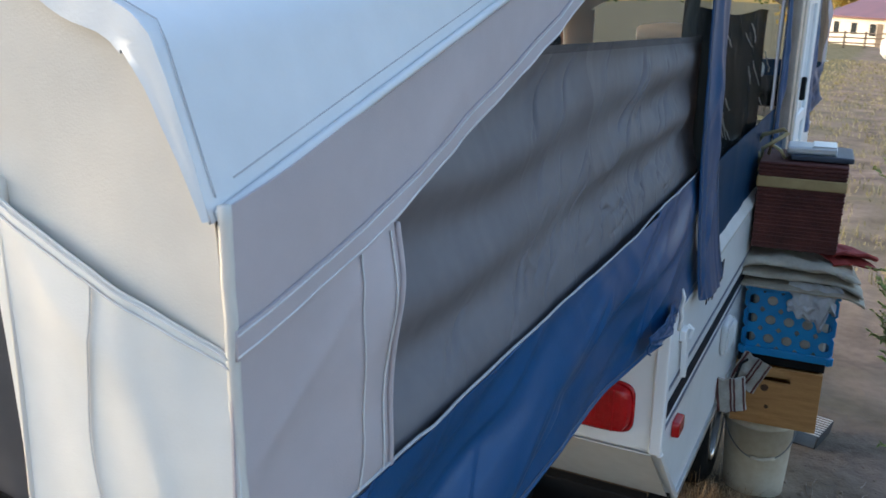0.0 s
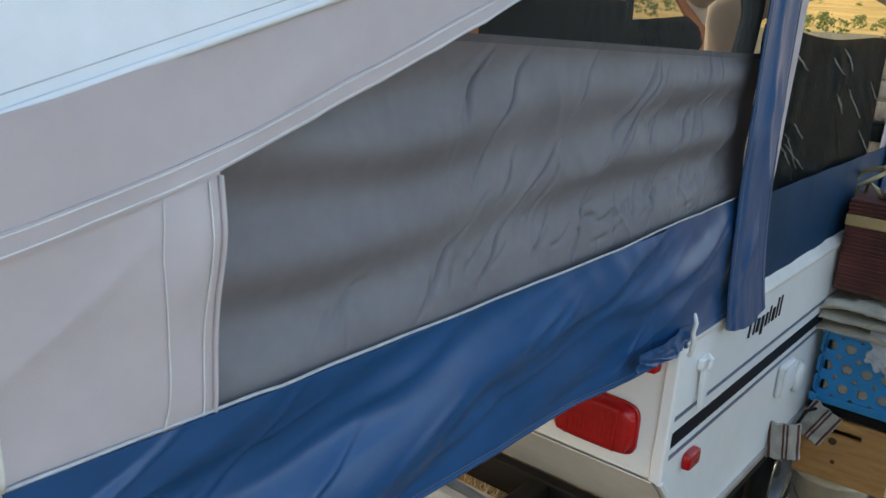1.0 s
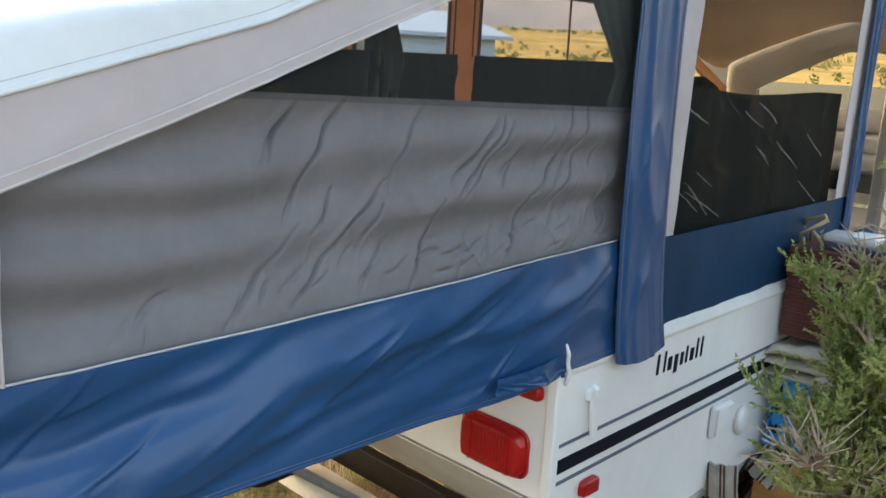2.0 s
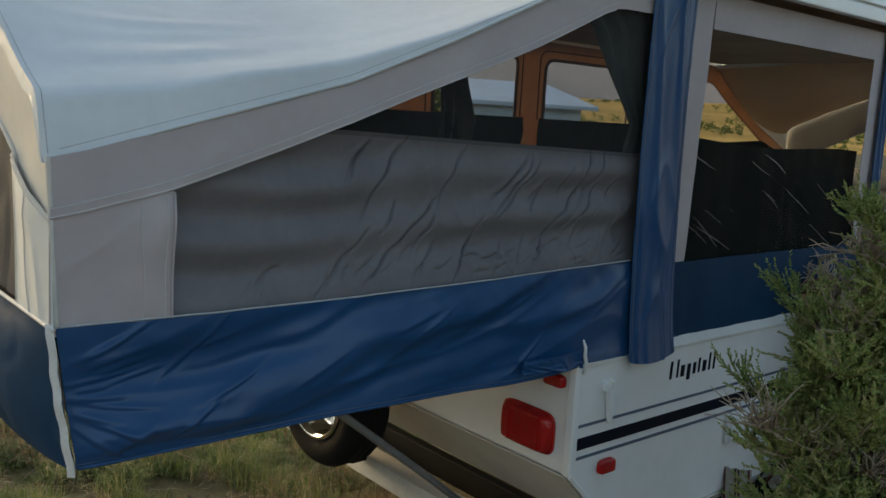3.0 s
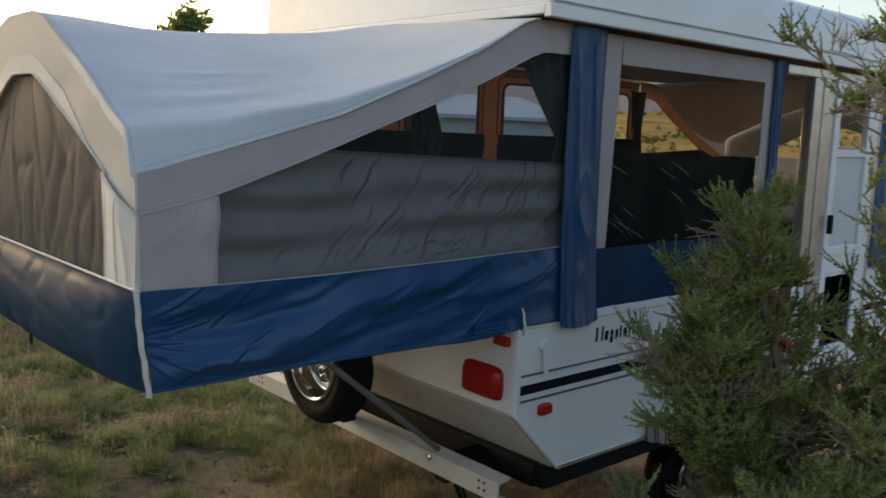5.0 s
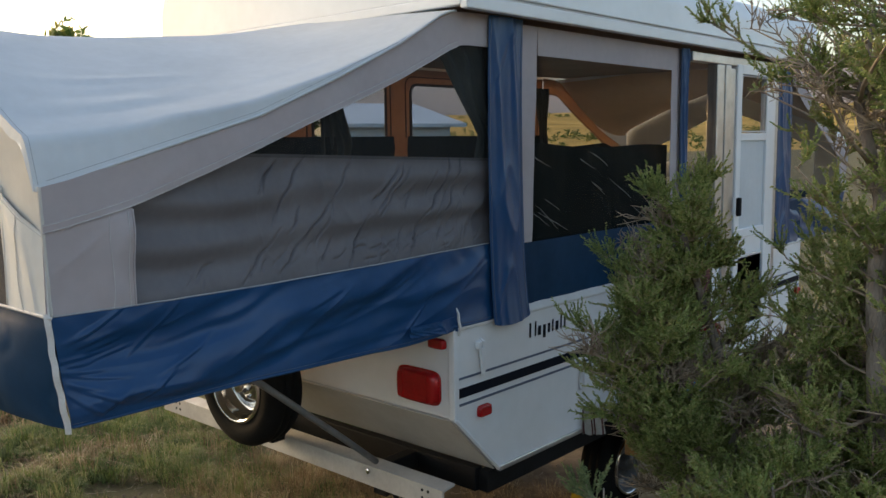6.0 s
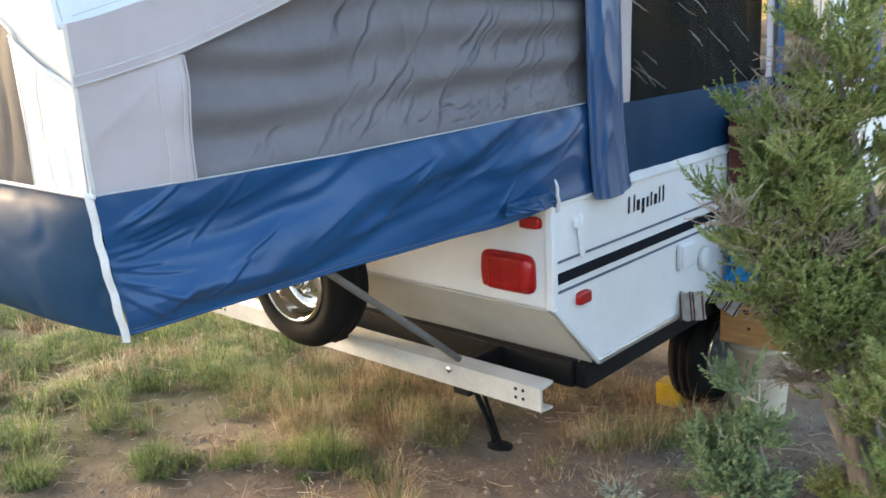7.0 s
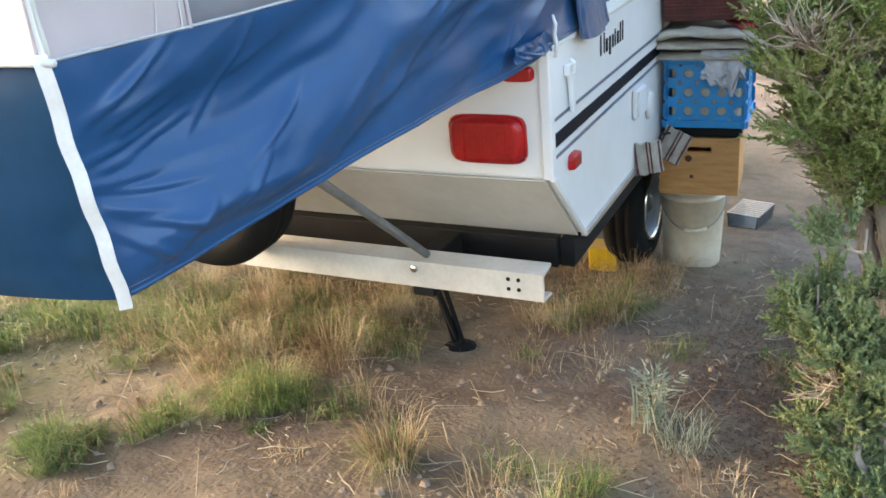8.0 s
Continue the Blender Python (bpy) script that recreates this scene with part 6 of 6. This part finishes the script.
TOP4 = basket()
t_ = thing("slate_panel", "flat slate-blue plastic lid on a basket", "lid", pose(0.225, 1.62, TOP4 + 0.002, 0, 0, 4))
part("panel", box(-0.115, 0.115, -0.13, 0.13, 0, 0.022, 0.005), M_SLATE, t_)
t_ = thing("silver_box", "small silver plastic box on a dark lid", "box", pose(0.195, 1.58, TOP4 + 0.0245, 0, 0, 4))
part("case", box(-0.10, 0.085, -0.07, 0.07, 0, 0.030, 0.008), M_SILVER, t_)
part("cover", box(-0.005, 0.082, -0.066, 0.066, 0.030, 0.036, 0.003), M_WHITE, t_, "white cover")


def striped_pad(m, w, h, label):
    p = thing("striped_cloth", label, "cloth", m)
    def f(u, v, off=0.0):
        return Vector(((u - 0.5) * w, 0.012 * nz(u * 3, v * 3, 2.0) + off - 0.018 * math.sin(math.pi * u), (v - 0.5) * h + 0.010 * nz(u * 5, 1.0)))
    c = part("cloth", sheet(f, 16, 16), M_STRIPED, p, "", True, 0.014)
    for a, b in ((0.02, 0.10), (0.44, 0.50), (0.56, 0.62), (0.90, 0.97)):
        def s(u, v, a=a, b=b):
            q = f(a + (b - a) * u, v)
            return q + Vector((0, -0.009, 0))
        part("stripe", sheet(s, 4, 16), M_MAROON, c, "", True, 0.002)


striped_pad(pose(0.048, 1.01, 0.630, -8, -6, 24), 0.11, 0.13, "grey striped cloth hanging from the camper's lower edge")
striped_pad(pose(0.070, 1.385, 0.570, -10, 28, 10), 0.12, 0.14, "grey striped cloth hanging over a pine box")
part("hanging_cord", tube([(0.03, 1.15, 0.56), (0.05, 1.25, 0.66), (0.06, 1.37, 0.63)], 0.006, 6), M_BLACK, camper, "", True)


def yellow_block():
    x, y = -0.268, 1.45
    b = thing("levelling_block", "yellow plastic levelling block on the soil", "block", pose(x, y, ground_z(x, y) - 0.006, 0, 0, 4))
    c = part("shell", box(-0.069, 0.069, -0.06, 0.06, 0, 0.128, 0.006), M_YELLOW, b)
    for k in range(4):
        part("rib", box(-0.069 + 0.046 * k - 0.004, -0.069 + 0.046 * k + 0.004, -0.062, 0.062, 0.004, 0.124, 0.002), M_YELLOW, c) if 0 < k < 3 else None


yellow_block()


def tray():
    x, y = 0.30, 2.38
    b = thing("ribbed_tray", "dark plastic tray with a pale ribbed rim on the soil", "tray", pose(x, y, ground_z(x, y), 0, 0, -14) @ Matrix.Scale(0.60, 4))
    part("tub", prism([(-0.13, 0.0), (0.13, 0.0), (0.15, 0.13), (0.135, 0.13), (0.12, 0.015), (-0.12, 0.015), (-0.135, 0.13), (-0.15, 0.13)], -0.20, 0.20, "y", 0.003), M_TRAY, b)
    for k in range(9):
        part("rib", box(-0.15, 0.15, -0.19 + 0.045 * k, -0.175 + 0.045 * k, 0.131, 0.139, 0.003), M_GREYPAINT, b)


tray()


# ---- the open country round the camper ----
M_CONC = mat("white_stucco", (0.62, 0.57, 0.49), (0.52, 0.47, 0.40), 0.9, bump=0.1, scale=1)
M_MAROONROOF = mat("maroon_metal_roof", (0.15, 0.055, 0.06), (0.11, 0.04, 0.045), 0.5, bump=0.05, scale=0.5)
M_BLUEMETAL = mat("blue_grey_metal", (0.30, 0.36, 0.42), (0.22, 0.27, 0.33), 0.5, bump=0.05, scale=0.6)
M_ROOFMETAL = mat("pale_blue_metal_roof", (0.42, 0.50, 0.58), (0.35, 0.42, 0.50), 0.45, bump=0.03, scale=0.5)
M_FENCE = mat("weathered_rail_wood", (0.16, 0.12, 0.09), (0.10, 0.075, 0.055), 0.9, scale=3)
M_GLASS = mat("dark_window_glass", (0.03, 0.035, 0.04), (0.02, 0.024, 0.03), 0.1, bump=0, scale=2)
# low golden sunlight is put into the straw colour of the slopes
M_FARLAND = mat("far_sungold_straw", (0.60, 0.39, 0.14), (0.28, 0.20, 0.07), 1.0, bump=0, scale=0.02, spec=0.0)
# peach haze of the horizon goes into the ridge's own colour
M_RIDGE = mat("far_peach_haze_ridge", (0.50, 0.40, 0.34), (0.40, 0.33, 0.29), 1.0, bump=0, scale=0.002, spec=0.0)


def house(name, label, x, y, w, d, h, rise, rz, wall, roof, ridge_x=True):
    """A gabled building: walls, two roof slopes, door and windows."""
    z = ground_z(x, y) - 0.1
    b = thing(name, label, "house" if name == "house" else "shed", pose(x, y, z, 0, 0, rz))
    g = part("wall", prism([(-d, 0), (d, 0), (d, h), (0, h + rise), (-d, h)], -w, w, "x"), wall, b)
    for s in (-1, 1):
        bm = prism([(0, h + rise + 0.06), (s * (d + 0.4), h - rise * 0.4 / d + 0.06), (s * (d + 0.4), h - rise * 0.4 / d + 0.18), (0, h + rise + 0.18)], -w - 0.4, w + 0.4, "x")
        part("roof", bm, roof, b)
    for k in range(3):
        wn_ = part("window", box(-w * 0.7 + k * w * 0.6, -w * 0.7 + k * w * 0.6 + 1.0, -d - 0.04, -d + 0.02, h * 0.42, h * 0.80), M_GLASS, g)
        part("frame", box(-w * 0.7 + k * w * 0.6 - 0.08, -w * 0.7 + k * w * 0.6 + 1.08, -d - 0.06, -d + 0.01, h * 0.80, h * 0.85), wall, wn_)
    part("door", box(w * 0.72, w * 0.72 + 0.95, -d - 0.05, -d + 0.02, 0.05, 2.05), M_FENCE, g)


house("house", "white stucco house with a maroon metal roof in the field", 0.8, 84.0, 5.5, 4.0, 2.5, 1.5, -62, M_CONC, M_MAROONROOF)
house("shed", "small shed with a pale blue metal roof", -20.5, 18.0, 2.1, 3.0, 3.15, 0.70, 75, M_ROOFMETAL, M_ROOFMETAL)
house("shed", "blue-grey metal shed behind trees", -48.0, 8.5, 4.6, 2.6, 3.3, 0.5, 80, M_BLUEMETAL, M_BLUEMETAL)


def rail_fence(x0, y0, x1, y1, posts, label):
    f = thing("rail_fence", label, "fence", pose(x0, y0, ground_z(x0, y0)))
    for k in range(posts):
        q = k / (posts - 1)
        x, y = (x1 - x0) * q, (y1 - y0) * q
        z = ground_z(x0 + x, y0 + y) - ground_z(x0, y0)
        part("post", box(x - 0.07, x + 0.07, y - 0.07, y + 0.07, z - 0.1, z + 1.3), M_FENCE, f)
        if k:
            for h in (0.4, 0.8, 1.15):
                part("rail", tube([(px, py, pz + h), (x, y, z + h)], 0.05, 4), M_FENCE, f)
        px, py, pz = x, y, z


rail_fence(-4.5, 74, 4.5, 70, 7, "weathered wooden rail fence across the field")
rail_fence(-44, 2.0, -40, 20, 7, "weathered wooden rail fence before a shed")


def tank(x, y):
    z = ground_z(x, y)
    t = thing("white_tank", "white horizontal tank on short legs in the dry field", "tank", pose(x, y, z, 0, 0, 8))
    s = part("shell", lathe([(0, -1.5), (0.3, -1.45), (0.5, -1.25), (0.55, -1.05), (0.55, 1.05), (0.5, 1.25), (0.3, 1.45), (0, 1.5)], 24, Matrix.Translation((0, 0, 0.95)) @ pose(0, 0, 0, 0, 90)), M_WHITE, t, "", True)
    for k in (-0.9, 0.9):
        part("leg", box(k - 0.08, k + 0.08, -0.3, 0.3, -0.05, 0.48), M_BLACK, t)
    part("dome", lathe([(0.16, 0), (0.16, 0.12), (0.08, 0.18), (0, 0.19)], 14, Matrix.Translation((0, 0, 1.48))), M_WHITE, s)


tank(1.4, 44.0)


def broad_tree(name, x, y, height, spread, trunk_h, material, label, seed, leaves=5200, size=0.16):
    """A tree: tapered trunk, forking limbs, and clumps of leaves with gaps between."""
    rnd = random.Random(seed)
    z = ground_z(x, y) - 0.1
    t = thing(name, label, "tree", Matrix.Translation((x, y, z)))
    wood, verts, faces = bmesh.new(), [], []
    tube([(0, 0, 0), (0.1, 0.05, trunk_h * 0.5), (0.05, 0.1, trunk_h), (0.1, 0.0, height * 0.8)], 0.2, 8, wood, [height * 0.03, height * 0.024, height * 0.02, height * 0.005])
    tips = []
    for k in range(26):
        a, h = rnd.random() * math.tau, trunk_h + (height - trunk_h) * rnd.random() ** 1.2 * 0.85
        r = spread * (0.35 + 0.65 * rnd.random()) * math.sin(math.pi * min(1, 0.22 + 0.78 * (h - trunk_h) / (height - trunk_h)))
        e = Vector((r * math.cos(a), r * math.sin(a), h + 0.25 * r + 0.1))
        tube([(0.06, 0.04, h * 0.9), (e.x * 0.5, e.y * 0.5, h + 0.06 * r), e], 0.05, 5, wood, [height * 0.010, height * 0.006, height * 0.002])
        tips.append((e, spread * rnd.uniform(0.20, 0.38)))
        tips.append((e * 0.6 + Vector((0, 0, h * 0.42)), spread * rnd.uniform(0.16, 0.30)))
    for _ in range(leaves):
        c, r = tips[rnd.randrange(len(tips))]
        d = Vector((rnd.gauss(0, 1), rnd.gauss(0, 1), rnd.gauss(0, 0.75))).normalized() * r * rnd.random() ** 0.4
        p = c + d
        a, b = Vector((rnd.uniform(-1, 1), rnd.uniform(-1, 1), rnd.uniform(-1, 1))).normalized(), Vector((rnd.uniform(-1, 1), rnd.uniform(-1, 1), rnd.uniform(-1, 1))).normalized()
        i, s = len(verts), size * rnd.uniform(0.6, 1.3)
        verts += [p - a * s, p + b * s * 0.5, p + a * s, p - b * s * 0.5]
        faces.append((i, i + 1, i + 2, i + 3))
    part("trunk", wood, M_BARK, t, "", True)
    mesh_part("crown", verts, faces, material, t)


broad_tree("shade_tree", -44.5, 3.2, 6.6, 3.6, 1.7, M_LEAF, "green shade tree with yellowing leaves", 31)
broad_tree("shade_tree", -46.5, 6.3, 7.5, 3.4, 1.9, M_LEAF, "green shade tree before a metal shed", 35)
broad_tree("shade_tree", -27.0, 10.6, 6.5, 2.0, 1.9, M_LEAF, "green tree rising behind the camper", 32, 3200)
broad_tree("shade_tree", -20.0, 15.2, 4.0, 1.3, 1.0, M_LEAF, "dark green tree beside a shed", 37, 2600)
for k, (x, y) in enumerate(((-9, 104), (-3.5, 101), (2.5, 106), (8, 102), (14, 107))):
    broad_tree("cottonwood_tree", x, y, 6.5 + k % 3, 3.6, 1.2, M_YELLOWLEAF, "golden autumn cottonwood behind a house", 40 + k, 1800, 0.35)


def mast(x, y):
    z = ground_z(x, y)
    m = thing("antenna_mast", "thin antenna mast with cross bars", "antenna", pose(x, y, z))
    part("pole", tube([(0, 0, 0), (0, 0, 5.7)], 0.045, 6), M_ZINC, m)
    for h, w in ((5.6, 0.9), (5.3, 0.35)):
        part("bar", tube([(-w * 0.3, -w, h), (w * 0.3, w, h + 0.05)], 0.03, 5), M_ZINC, m)
    for a in range(3):
        part("brace", tube([(0.5 * math.cos(a * 2.1), 0.5 * math.sin(a * 2.1), 4.2), (0, 0, 5.2)], 0.025, 5), M_ZINC, m)


mast(-40.8, 9.4)


def backdrop():
    """Slopes that rise to the far ridge, all round."""
    rows = [(320, -4.0, 2.0), (600, 4.0, 6.0), (1000, 26.0, 14.0), (1500, 55.0, 22.0)]
    def land(u, v):
        a = math.tau * u
        s = v * (len(rows) - 1)
        i = min(int(s), len(rows) - 2)
        p, q, t = rows[i], rows[i + 1], s - i
        r = p[0] + (q[0] - p[0]) * t
        ca, sa = math.cos(a), math.sin(a)
        z = p[1] + (q[1] - p[1]) * t + (p[2] + (q[2] - p[2]) * t) * nz(ca * 3, sa * 3, r * 0.002)
        return Vector((r * ca, r * sa, z))
    part("backdrop", sheet(land, 160, 24), M_FARLAND, None, "straw-coloured slopes rising in the distance, golden sunlight in their colour", True, kind="structure")
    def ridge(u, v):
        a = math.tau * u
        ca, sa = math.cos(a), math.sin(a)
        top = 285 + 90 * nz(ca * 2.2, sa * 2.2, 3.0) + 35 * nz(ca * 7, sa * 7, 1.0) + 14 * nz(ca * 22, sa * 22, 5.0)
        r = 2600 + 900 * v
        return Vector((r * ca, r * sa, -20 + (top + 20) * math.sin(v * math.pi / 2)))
    part("backdrop_ridge", sheet(ridge, 260, 8), M_RIDGE, None, "mountain ridge with peach haze painted in its colour", True, kind="structure")
    # scattered trees on the slopes
    rnd = random.Random(9)
    v, f = [], []
    for _ in range(1500):
        a, q = rnd.gauss(math.radians(128), 0.55), rnd.random()
        if nz(math.cos(a) * 9, math.sin(a) * 9, q * 5) < rnd.uniform(-0.4, 0.2):
            continue
        p = land(a / math.tau % 1.0, q)
        s = rnd.uniform(2.0, 4.5)
        for _ in range(26):
            h = rnd.random()
            c = p + Vector((rnd.gauss(0, 0.42) * s * (1.1 - h * 0.6), rnd.gauss(0, 0.42) * s * (1.1 - h * 0.6), (0.05 + 0.95 * h) * s))
            spike(v, f, c, Vector((rnd.uniform(-1, 1), rnd.uniform(-1, 1), rnd.uniform(-0.2, 1.0))), s * 0.30, s * 0.14, rnd)
    mesh_part("far_trees", v, f, M_LEAF, None, "dark trees scattered over the far slopes", "stuff")


backdrop()
